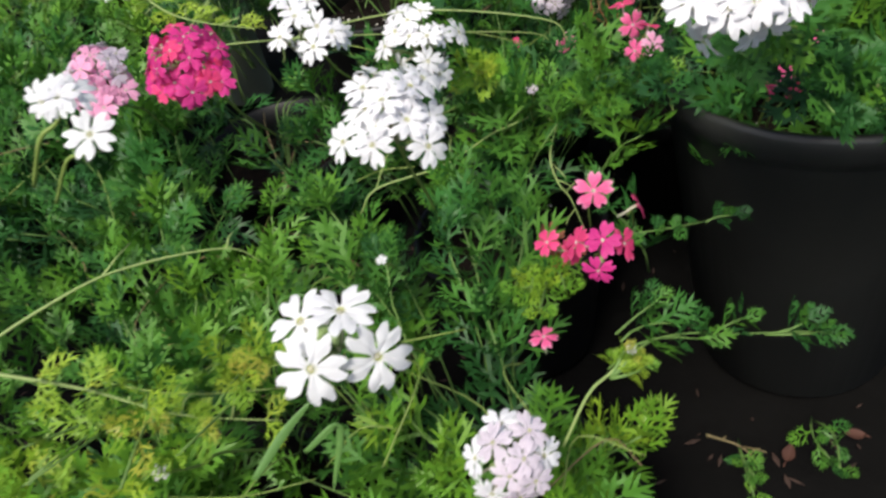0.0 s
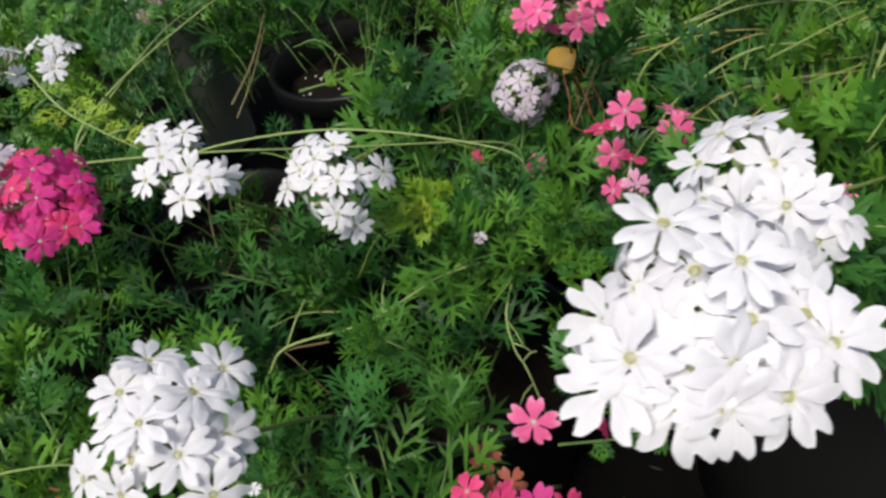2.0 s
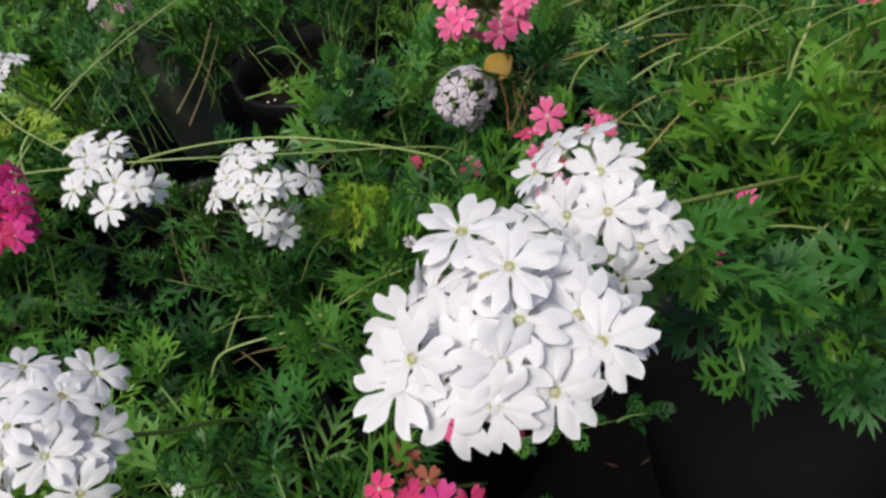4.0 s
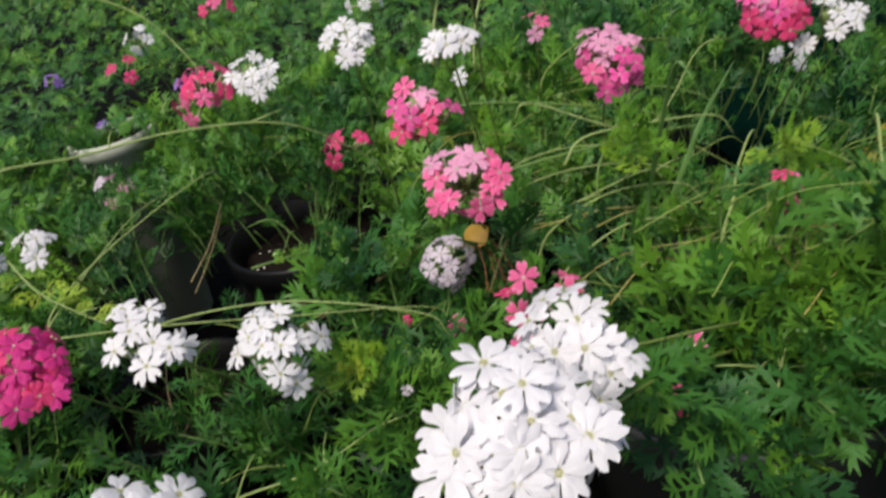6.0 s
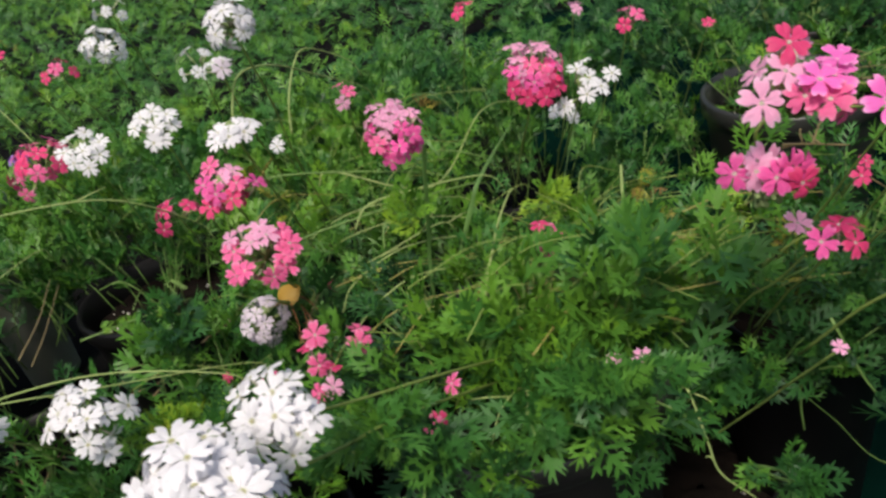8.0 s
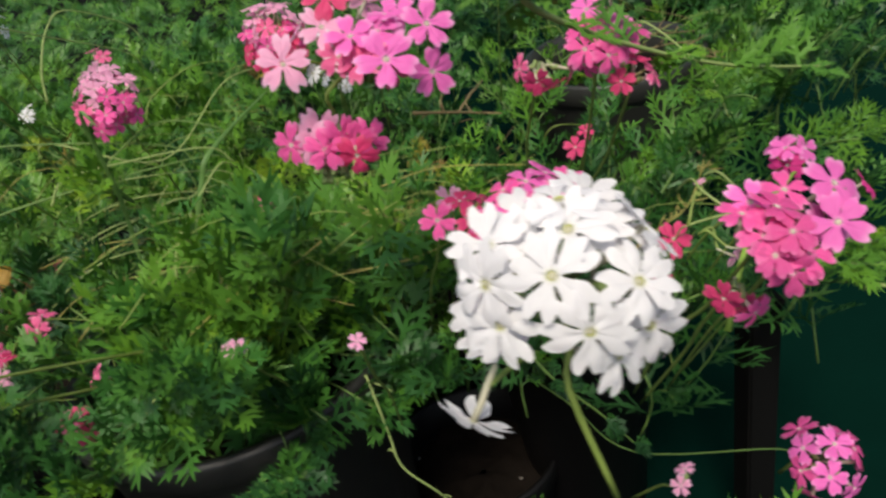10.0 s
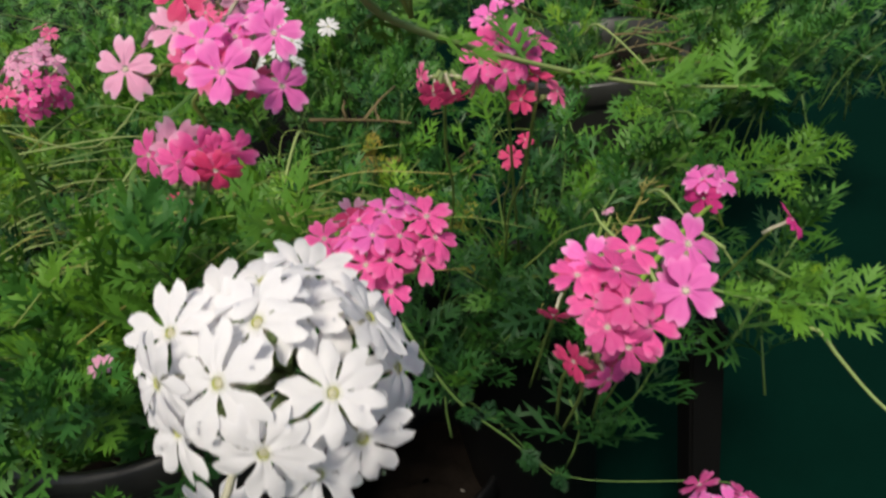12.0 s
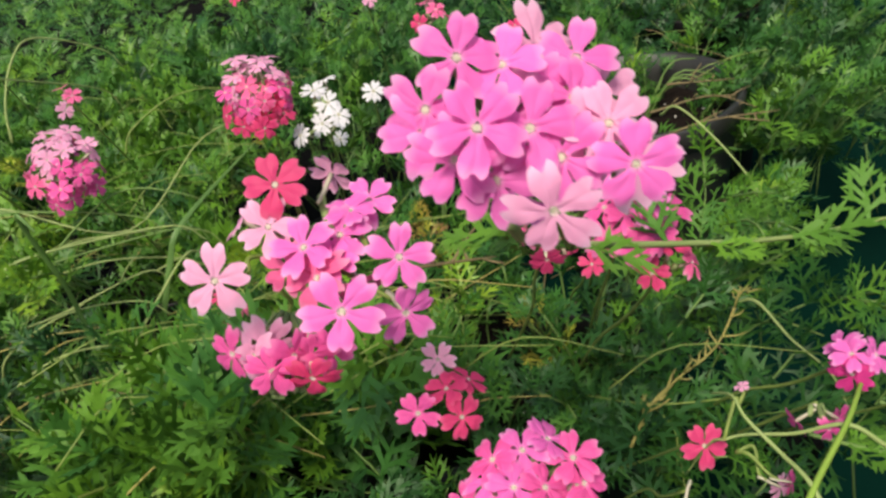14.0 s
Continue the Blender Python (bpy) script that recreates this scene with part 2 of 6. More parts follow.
def shoot(rng, base, tip, leaf, kind):
    """A shoot from base to tip: its stem line and its leaves (place, turn, length)."""
    base, tip = np.array(base), np.array(tip)
    axis = tip - base
    bend = np.array((rng.uniform(-1, 1), rng.uniform(-1, 1), 0.4)) * np.linalg.norm(axis) * 0.12
    line = [base + axis * s + bend * math.sin(math.pi * s) for s in (0, 0.25, 0.5, 0.75, 1.0)]
    ax = axis / (np.linalg.norm(axis) + 1e-9)
    leaves = []
    nodes = max(3, int(np.linalg.norm(axis) / 0.0165))
    for k in range(nodes):
        s = 0.35 + 0.65 * k / (nodes - 1)
        p = base + axis * s + bend * math.sin(math.pi * s)
        turn = rng.uniform(0, 0.7) + k * math.pi / 2
        side = np.cross(ax, (0.2, 0.1, 0.97))
        side /= np.linalg.norm(side) + 1e-9
        other = np.cross(ax, side)
        for h in (0, math.pi):
            d = side * math.cos(turn + h) + other * math.sin(turn + h)
            lift = rng.uniform(0.25, 0.7) + 0.5 * s
            d = d + ax * lift + np.array((0, 0, 0.12))
            size = leaf * (1.05 - (0.28 if kind else 0.42) * s) * rng.uniform(0.75, 1.2)
            leaves.append((p, basis(d, ax + np.array((rng.uniform(-0.8, 0.8), rng.uniform(-0.8, 0.8), 0.6))), size))
    d = ax + np.array((rng.uniform(-0.4, 0.4), rng.uniform(-0.4, 0.4), 0.1))
    leaves.append((line[-1], basis(d, (rng.uniform(-1, 1), -0.6, 0.5)), leaf * (0.8 if kind else 0.65)))
    return line, leaves


# ---- ground ----
GROUND_Z = -0.05


def ground():
    n = 90
    xs = np.sign(np.linspace(-1, 1, n)) * np.abs(np.linspace(-1, 1, n)) ** 3.0
    verts = []
    for y in xs:
        for x in xs:
            p = Vector((0.15 + x * 300, 0.4 + y * 300, 0))
            near = math.exp(-((p.x - 0.15) ** 2 + (p.y - 0.4) ** 2) / 4)
            verts.append((p.x, p.y, GROUND_Z + 0.008 * near * (noise.noise(p * 14) - 0.6)))
    tris = []
    for j in range(n - 1):
        for i in range(n - 1):
            a = j * n + i
            tris += [(a, a + 1, a + n + 1), (a, a + n + 1, a + n)]
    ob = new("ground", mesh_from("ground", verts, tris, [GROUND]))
    tagged(ob, "soil ground under the flower pots, coloured dark for shade", "ground", kind="structure")


def green_mat():
    """A woven mat lying along the edge of the bed, slightly rumpled."""
    verts, tris = [], []
    nx, ny = 40, 60
    for j in range(ny + 1):
        for i in range(nx + 1):
            x, y = 0.372 + 2.0 * i / nx + 0.02 * math.sin(j * 0.35), -0.9 + 2.6 * j / ny
            verts.append((x, y, GROUND_Z + 0.006 + 0.004 * noise.noise(Vector((x * 6, y * 6, 3)))))
    for j in range(ny):
        for i in range(nx):
            a = j * (nx + 1) + i
            tris += [(a, a + 1, a + nx + 2), (a, a + nx + 2, a + nx + 1)]
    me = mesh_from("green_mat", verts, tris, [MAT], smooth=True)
    ob = new("green_mat", me)
    mod = ob.modifiers.new("thickness", "SOLIDIFY")
    mod.thickness = 0.003
    tagged(ob, "dark green woven ground mat beside the flower bed", "ground mat")


def leaf_litter():
    """Crumbs of dead leaf and twig lying on the soil."""
    b, rng = Batch(), random.Random(77)
    for _ in range(420):
        c = Vector((rng.uniform(-0.35, 0.50), rng.uniform(0.02, 0.75), GROUND_Z + 0.002))
        w, size = rng.uniform(0, 6.28), rng.uniform(0.002, 0.0055)
        d, q = Vector((math.cos(w), math.sin(w), rng.uniform(-0.1, 0.3))) * size, Vector((-math.sin(w), math.cos(w), rng.uniform(-0.2, 0.4))) * size * rng.uniform(0.12, 0.4)
        b.add([c - d, c + q, c + d, c - q, c + Vector((0, 0, size * 0.25))], [(0, 3, 4), (3, 2, 4), (2, 1, 4), (1, 0, 4)])
    ob = new("leaf_litter", b.mesh("leaf_litter", [LITTER]))
    tagged(ob, "brown crumbs of dead leaves and twigs on the soil", "leaf litter", kind="stuff")


def dry_twigs():
    """Tangled dead stems between the pots."""
    b, rng = Batch(), random.Random(64)
    for cx, cy, rx, ry, n in ((-0.075, 0.36, 0.05, 0.08, 9), (-0.05, 0.46, 0.06, 0.06, 7), (0.485, 0.535, 0.05, 0.05, 40), (0.43, 0.64, 0.04, 0.04, 12)):
        for _ in range(n):
            c = Vector((cx + rng.uniform(-1, 1) * rx, cy + rng.uniform(-1, 1) * ry, rng.uniform(GROUND_Z + 0.01, 0.10)))
            w = rng.uniform(0, 6.28)
            d = Vector((math.cos(w), math.sin(w), rng.uniform(-0.4, 0.9))) * rng.uniform(0.015, 0.04)
            c.z = max(c.z, GROUND_Z + abs(d.z) + 0.004)
            q = Vector((rng.uniform(-1, 1), rng.uniform(-1, 1), rng.uniform(0, 1))) * 0.008
            v, f = tube(smooth_path([c - d, c + q, c + d], 4), (0.0007, 0.0004), 5)
            b.add(v, f)
    ob = new("dry_twigs", b.mesh("dry_twigs", [DRY], True))
    tagged(ob, "tangle of thin brown dead stems between the pots", "twigs", kind="stuff")


ground()
green_mat()
leaf_litter()
dry_twigs()


# ---- pots ----
def lathe(profile, sides=40):
    verts, tris = [], []
    for r, z in profile:
        for k in range(sides):
            w = 2 * math.pi * k / sides
            verts.append((r * math.cos(w), r * math.sin(w), z))
    for i in range(len(profile) - 1):
        for k in range(sides):
            q, s = i * sides + k, i * sides + (k + 1) % sides
            tris += [(q, s, q + sides), (s, s + sides, q + sides)]
    return verts, tris


def pot(x, y, top, height, radius, rng):
    # dusty picks the pots whose plastic has sheen put into its colour
    dusty = radius > 0.07 or y == 0.536
    t = thing("flower_pot", (x, y, top - height), ("large black plastic pot with a rolled rim, sky sheen painted in" if dusty else "black plastic nursery pot with a rolled rim, filled with soil"), "flower pot", "nursery pots")
    r0 = radius * 0.74
    z = height
    wall = [(0.001, 0.002), (r0 * 0.9, 0.0), (r0, 0.004), (radius * 0.97, z - 0.02), (radius * 0.985, z - 0.018), (radius * 1.0, z - 0.016),
            (radius * 1.03, z - 0.014), (radius * 1.04, z - 0.002), (radius * 1.02, z), (radius * 0.97, z - 0.001), (radius * 0.95, z - 0.02), (r0 * 0.95, 0.01)]
    v, f = lathe(wall)
    part("pot_wall", mesh_from("pot_wall", v, f, [LIT_POT if dusty else POT], smooth=True), t)
    b = Batch()
    rings, sides = 10, 28
    verts, tris = [], []
    for i in range(rings + 1):
        for k in range(sides):
            w, r = 2 * math.pi * k / sides, radius * 0.95 * i / rings
            p = Vector((r * math.cos(w), r * math.sin(w), 0))
            verts.append((p.x, p.y, z - 0.024 + 0.006 * noise.noise(p * 90 + Vector((x, y, 0)) * 50)))
    for i in range(rings):
        for k in range(sides):
            q, s = i * sides + k, i * sides + (k + 1) % sides
            tris += [(q, s, q + sides), (s, s + sides, q + sides)]
    b.add(verts, tris)
    part("soil", b.mesh("soil", [SOIL], True), t, "brown crumbly potting soil, darkened for shade")
    g = Batch()
    for _ in range(22 if top > 0.08 else 3):
        w, r = rng.uniform(0, 6.28), radius * 0.9 * math.sqrt(rng.random())
        c, s = Vector((r * math.cos(w), r * math.sin(w), z - 0.022)), rng.uniform(0.0008, 0.002)
        vs = [c + Vector((rng.uniform(-1, 1), rng.uniform(-1, 1), rng.uniform(-0.6, 1))) * s for _ in range(6)]
        g.add(vs, [(0, 1, 2), (2, 1, 3), (3, 4, 5), (0, 2, 4), (1, 5, 3), (0, 4, 5), (0, 5, 1), (2, 3, 4)])
    tagged(part("perlite", g.mesh("perlite", [PERLITE]), t, "pale perlite crumbs"), kind="stuff")
    return t


POTS = [(0.211, 0.320, 0.148, 0.198, 0.074), (0.310, 0.340, 0.020, 0.070, 0.047), (0.374, 0.338, 0.118, 0.168, 0.044), (0.050, 0.345, 0.050, 0.100, 0.056),
        (-0.160, 0.335, 0.050, 0.100, 0.050), (-0.105, 0.450, 0.070, 0.120, 0.056), (-0.025, 0.575, 0.110, 0.160, 0.062), (0.185, 0.470, 0.050, 0.100, 0.060),
        (0.280, 0.600, 0.050, 0.100, 0.062), (0.484, 0.536, 0.155, 0.205, 0.063), (-0.090, 0.170, 0.050, 0.100, 0.055), (0.040, 0.160, 0.050, 0.100, 0.055),
        (0.330, 0.450, 0.050, 0.100, 0.058), (0.060, 0.470, 0.050, 0.100, 0.056), (0.130, 0.640, 0.050, 0.100, 0.062), (-0.310, 0.620, 0.140, 0.190, 0.060),
        (0.600, 0.700, 0.150, 0.200, 0.062), (-0.300, 0.450, 0.140, 0.190, 0.060)]
pot_rng = random.Random(9)
for spec in POTS:
    pot(*spec, pot_rng)


def black_post(x, y, height):
    """A slim square post with a capped top and a foot plate."""
    t = thing("bench_post", (x, y, GROUND_Z + 0.008), "slim black plastic post standing on the green mat beside the pots", "post")
    for nm, half, z0, z1 in (("upright", 0.0075, 0.004, height), ("foot_plate", 0.013, 0.0, 0.004), ("cap", 0.0085, height, height + 0.004)):
        bm = bmesh.new()
        bmesh.ops.create_cube(bm, size=1.0, matrix=Matrix.Translation((0, 0, (z0 + z1) / 2)) @ Matrix.Diagonal((half * 2, half * 2, z1 - z0, 1)))
        bmesh.ops.bevel(bm, geom=bm.edges[:], offset=0.0012, segments=2, affect="EDGES")
        me = bpy.data.meshes.new(nm)
        bm.to_mesh(me)
        bm.free()
        me.materials.append(POST)
        part(nm, me, t)


black_post(0.4415, 0.270, 0.168)

# ---- foliage ----
# Openings of the canopy: centre, half sizes.
FRONT_GAPS = [
    (0.180, 0.150, 0.088, 0.090), (0.178, 0.203, 0.072, 0.034), (-0.105, 0.285, 0.022, 0.028), (0.338, 0.202, 0.080, 0.054), (0.376, 0.296, 0.010, 0.014), (-0.140, 0.215, 0.034, 0.030),
    (0.470, 0.130, 0.085, 0.120), (0.145, 0.085, 0.060, 0.050), (0.108, 0.210, 0.030, 0.038), (0.055, 0.250, 0.018, 0.018), (0.154, 0.262, 0.015, 0.030), (0.030, 0.245, 0.016, 0.016),
    (0.000, 0.265, 0.016, 0.020), (0.150, 0.236, 0.032, 0.026), (0.300, 0.222, 0.040, 0.034), (0.168, 0.254, 0.040, 0.024), (0.138, 0.296, 0.012, 0.010), (0.476, 0.284, 0.022, 0.016),
]
MIDDLE_GAPS = [
    (-0.078, 0.350, 0.042, 0.075), (-0.055, 0.430, 0.066, 0.070), (0.180, 0.402, 0.018, 0.030), (0.540, 0.330, 0.060, 0.120), (0.020, 0.400, 0.020, 0.020), (0.350, 0.380, 0.020, 0.018),
    (0.470, 0.462, 0.050, 0.036), (0.000, 0.450, 0.050, 0.032), (0.182, 0.432, 0.022, 0.030), (0.378, 0.318, 0.022, 0.026), (0.482, 0.440, 0.036, 0.032), (0.372, 0.440, 0.034, 0.034),
    (-0.100, 0.470, 0.060, 0.060), (0.180, 0.425, 0.034, 0.036), (0.375, 0.424, 0.020, 0.018), (0.338, 0.438, 0.018, 0.014), (0.489, 0.315, 0.022, 0.022), (0.495, 0.426, 0.026, 0.022),
    (0.440, 0.372, 0.012, 0.012), (0.425, 0.395, 0.012, 0.010),
]
BACK_GAPS = [
    (0.265, 0.490, 0.026, 0.045), (0.285, 0.540, 0.036, 0.040), (-0.205, 0.690, 0.040, 0.055), (0.408, 0.482, 0.042, 0.048), (0.495, 0.480, 0.042, 0.050), (0.418, 0.652, 0.055, 0.060),
    (0.100, 0.555, 0.030, 0.025), (-0.010, 0.492, 0.078, 0.074), (0.279, 0.525, 0.030, 0.050), (0.262, 0.500, 0.042, 0.050), (0.290, 0.560, 0.042, 0.055), (0.425, 0.540, 0.036, 0.036),
    (-0.040, 0.545, 0.085, 0.055), (0.345, 0.610, 0.045, 0.050),
]
GAPS = FRONT_GAPS + MIDDLE_GAPS + BACK_GAPS
# Mounds of the canopy: centre, width, height.
MOUNDS = [(0.252, 0.212, 0.045, 0.046), (0.230, 0.300, 0.060, 0.030), (0.300, 0.270, 0.040, 0.020), (0.070, 0.330, 0.060, 0.005), (0.430, 0.290, 0.060, 0.025), (0.25, 0.60, 0.25, 0.02)]


def canopy(x, y):
    h = 0.148 + 0.016 * noise.noise(Vector((x * 11, y * 11, 1.7))) + 0.012 * noise.noise(Vector((x * 27, y * 27, 5.1)))
    for cx, cy, w, up in MOUNDS:
        h += up * math.exp(-((x - cx) ** 2 + (y - cy) ** 2) / (2 * w * w))
    return h


def in_gap(x, y):
    wob = 0.25 * noise.noise(Vector((x * 40, y * 40, 9)))
    return any(((x - cx) / rx) ** 2 + ((y - cy) / ry) ** 2 < 1 + wob for cx, cy, rx, ry in GAPS)


def tone_at(x, y, rng):
    n = noise.noise(Vector((x * 9, y * 9, 4.4)))
    t = 0.22 + 0.18 * n + rng.uniform(-0.10, 0.10)
    if y < 0.17 and x < 0.10:
        t += 0.07
    if x > 0.29 and 0.3 < y < 0.43:
        t += 0.07
    if x > 0.22 and y > 0.45:
        t -= 0.08
    if 0.0 < x < 0.13 and 0.17 < y < 0.25:
        t -= 0.11
    if 0.13 < x < 0.19 and 0.20 < y < 0.30:
        t += 0.06
    if 0.18 < x < 0.30 and 0.25 < y < 0.37:
        t += 0.08
    if 0.20 < x < 0.31 and y < 0.27:
        t += 0.08
    if x < 0.03 and y < 0.24:
        t += 0.06
    if rng.random() < 0.035:
        t += 0.25
    if rng.random() < 0.004:
        t = 0.84
    return min(0.84, max(0.02, t))


plants = []
for x, y, top, height, radius in POTS:
    plants.append(dict(x=x, y=y, top=top, shoots=[], stems=Batch(), leaves=Batch(), singles=0))
LEAF_MESH = {}


def leaf_mesh(family, k, tone):
    key = (family, k, int(tone * 12))
    if key not in LEAF_MESH:
        v, t = (FINE if family == "fine" else BROAD)[k]
        LEAF_MESH[key] = mesh_from("leaf", v, t, [LEAF], (int(tone * 12) + 0.5) / 12 - 0.05)
    return LEAF_MESH[key]


def grow(plant, base, tip, leaf, rng, tone, broad, single):
    line, leaves = shoot(rng, base, tip, leaf, broad)
    v, t = tube(line, (0.0006, 0.0004), 4)
    plant["stems"].add(v, t)
    for p, m, size in leaves:
        k = rng.randrange(6)
        tn = min(0.97, max(0.0, tone + rng.uniform(-0.13, 0.11)))
        if single and plant["singles"] < 280:
            plant["shoots"].append((p, m, size, "broad" if broad else "fine", k, tn))
            plant["singles"] += 1
        else:
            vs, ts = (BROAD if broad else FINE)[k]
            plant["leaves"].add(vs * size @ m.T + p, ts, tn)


grow_rng = random.Random(21)
spots = []
step = 0.0232
for j in range(int(0.78 / step)):
    for i in range(int(1.15 / step)):
        x = -0.42 + i * step + grow_rng.uniform(-0.5, 0.5) * step
        y = 0.04 + j * step + grow_rng.uniform(-0.5, 0.5) * step
        spots.append((x, y))
grow_rng.shuffle(spots)
for x, y in spots:
    if in_gap(x, y) or (x > 0.55 and y < 0.45) or (y < 0.10 and x > 0.09):
        continue
    if y < 0.05 and abs(x - 0.08) < 0.2:
        continue
    if noise.noise(Vector((x * 34, y * 34, 2.2))) > (0.36 if x < 0.14 or y > 0.36 else 0.55):
        continue
    if 0.0 < x < 0.125 and 0.17 < y < 0.30 and grow_rng.random() < 0.2:
        continue
    plant = min(plants, key=lambda p: (p["x"] - x) ** 2 + (p["y"] - y) ** 2)
    h = canopy(x, y)
    if y < 0.16 and x < 0.12:
        h -= 0.03
    reach = math.hypot(plant["x"] - x, plant["y"] - y)
    back = min(1.0, 0.045 / (reach + 1e-6))
    base = (x + (plant["x"] - x) * back * 0.8, y + (plant["y"] - y) * back * 0.8, max(0.02, h - grow_rng.uniform(0.055, 0.085)))
    broad = (0.10 < x < 0.31 and y < 0.315) or grow_rng.random() < (0.25 if x < 0.3 else 0.0)
    leaf = grow_rng.uniform(0.024, 0.037) * (1.06 if broad and y < 0.37 else 1.0)
    tone = tone_at(x, y, grow_rng)
    if broad:
        tone = 0.6 * tone + 0.14 if y < 0.27 else 0.75 * tone + 0.08
    grow(plant, base, (x, y, h + grow_rng.uniform(-0.012, 0.012)), leaf, grow_rng, tone, broad, grow_rng.random() < 0.32)
    # Lower inner shoots: leaf colour darkened to put in the canopy's shade.
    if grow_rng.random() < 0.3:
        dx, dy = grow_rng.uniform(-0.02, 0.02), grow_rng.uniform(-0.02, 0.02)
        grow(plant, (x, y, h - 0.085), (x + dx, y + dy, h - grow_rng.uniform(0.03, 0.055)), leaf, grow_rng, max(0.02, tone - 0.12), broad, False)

def sprig(base, tip, leaf, tone, broad):
    """A shoot that stands out of the canopy, grown by the nearest plant."""
    plant = min(plants, key=lambda p: (p["x"] - base[0]) ** 2 + (p["y"] - base[1]) ** 2)
    grow(plant, base, tip, leaf, grow_rng, tone, broad, True)


sprig((0.1416, 0.3247, 0.1570), (0.1368, 0.3049, 0.1714), 0.022, 0.16, False)
sprig((0.1409, 0.3168, 0.1575), (0.1343, 0.2786, 0.1732), 0.022, 0.05, False)
sprig((0.1396, 0.3207, 0.1543), (0.1301, 0.2916, 0.1627), 0.022, 0.09, False)
sprig((0.1851, 0.3361, 0.1525), (0.1941, 0.3029, 0.1650), 0.024, 0.13, True)
sprig((0.1838, 0.3409, 0.1505), (0.1897, 0.3189, 0.1585), 0.024, 0.13, True)
sprig((0.1824, 0.3385, 0.1505), (0.1851, 0.3110, 0.1584), 0.024, 0.06, True)
sprig((0.1830, 0.3369, 0.1525), (0.1871, 0.3054, 0.1650), 0.024, 0.1, True)
sprig((0.2022, 0.3108, 0.1477), (0.1972, 0.2798, 0.1590), 0.026, 0.05, True)
sprig((0.2074, 0.3085, 0.1464), (0.2146, 0.2724, 0.1546), 0.026, 0.13, True)
sprig((0.2058, 0.3111, 0.1496), (0.2093, 0.2808, 0.1652), 0.026, 0.07, True)
sprig((0.1102, 0.3147, 0.1419), (0.1011, 0.2902, 0.1607), 0.022, 0.32, False)
sprig((0.1100, 0.3160, 0.1430), (0.1004, 0.2945, 0.1644), 0.022, 0.27, False)
sprig((0.1114, 0.3116, 0.1416), (0.1054, 0.2799, 0.1598), 0.022, 0.32, False)
sprig((0.1171, 0.3132, 0.1443), (0.1244, 0.2854, 0.1687), 0.022, 0.34, False)
sprig((0.1698, 0.2359, 0.1822), (0.1679, 0.2109, 0.1997), 0.022, 0.08, True)
sprig((0.1672, 0.2299, 0.1829), (0.1593, 0.1908, 0.2021), 0.022, 0.08, True)
sprig((0.1696, 0.2342, 0.1838), (0.1673, 0.2051, 0.2051), 0.022, 0.12, True)
sprig((0.1677, 0.2374, 0.1823), (0.1611, 0.2159, 0.2001), 0.022, 0.12, True)
sprig((0.1819, 0.2285, 0.1739), (0.1808, 0.1906, 0.1962), 0.022, 0.09, True)
sprig((0.1818, 0.2307, 0.1729), (0.1804, 0.1979, 0.1929), 0.022, 0.11, True)
sprig((0.1497, 0.2388, 0.1986), (0.1506, 0.2123, 0.2192), 0.024, 0.25, True)
sprig((0.1522, 0.2401, 0.1981), (0.1588, 0.2168, 0.2176), 0.024, 0.21, True)
sprig((0.1461, 0.2368, 0.1979), (0.1386, 0.2058, 0.2167), 0.024, 0.24, True)
sprig((0.1504, 0.2357, 0.1997), (0.1529, 0.2019, 0.2229), 0.024, 0.26, True)
sprig((0.2154, 0.2413, 0.1761), (0.2284, 0.2127, 0.2034), 0.024, 0.31, True)
sprig((0.2121, 0.2374, 0.1761), (0.2177, 0.1994, 0.2034), 0.024, 0.22, True)
sprig((0.2068, 0.2400, 0.1752), (0.1999, 0.2082, 0.2003), 0.024, 0.24, True)
sprig((0.2141, 0.2466, 0.1722), (0.2243, 0.2301, 0.1904), 0.024, 0.29, True)
sprig((0.2039, 0.2394, 0.1716), (0.1901, 0.2062, 0.1885), 0.024, 0.33, True)
sprig((0.2551, 0.1766, 0.1979), (0.2531, 0.1492, 0.2190), 0.015, 0.19, True)
sprig((0.2559, 0.1759, 0.1985), (0.2558, 0.1467, 0.2213), 0.015, 0.14, True)
sprig((0.2311, 0.2247, 0.2011), (0.2377, 0.1919, 0.2253), 0.02, 0.15, True)
sprig((0.2254, 0.2266, 0.2003), (0.2188, 0.1982, 0.2225), 0.02, 0.19, True)
sprig((0.2271, 0.2268, 0.2000), (0.2243, 0.1989, 0.2216), 0.02, 0.23, True)
sprig((0.2284, 0.2265, 0.2006), (0.2287, 0.1978, 0.2236), 0.02, 0.26, True)
sprig((0.0655, 0.2074, 0.1392), (0.0608, 0.1805, 0.1609), 0.014, 0.57, False)
sprig((0.0699, 0.2062, 0.1393), (0.0752, 0.1766, 0.1613), 0.014, 0.53, False)
sprig((0.0665, 0.2060, 0.1397), (0.0639, 0.1760, 0.1625), 0.014, 0.58, False)
sprig((0.0670, 0.2039, 0.1389), (0.0657, 0.1691, 0.1600), 0.014, 0.60, False)
sprig((-0.0168, 0.1549, 0.1731), (-0.0095, 0.1341, 0.1980), 0.014, 0.72, False)
sprig((-0.0222, 0.1469, 0.1716), (-0.0274, 0.1073, 0.1931), 0.014, 0.58, False)
sprig((-0.0197, 0.1508, 0.1721), (-0.0193, 0.1204, 0.1945), 0.014, 0.73, False)
sprig((-0.0177, 0.1528, 0.1723), (-0.0126, 0.1269, 0.1952), 0.014, 0.71, False)
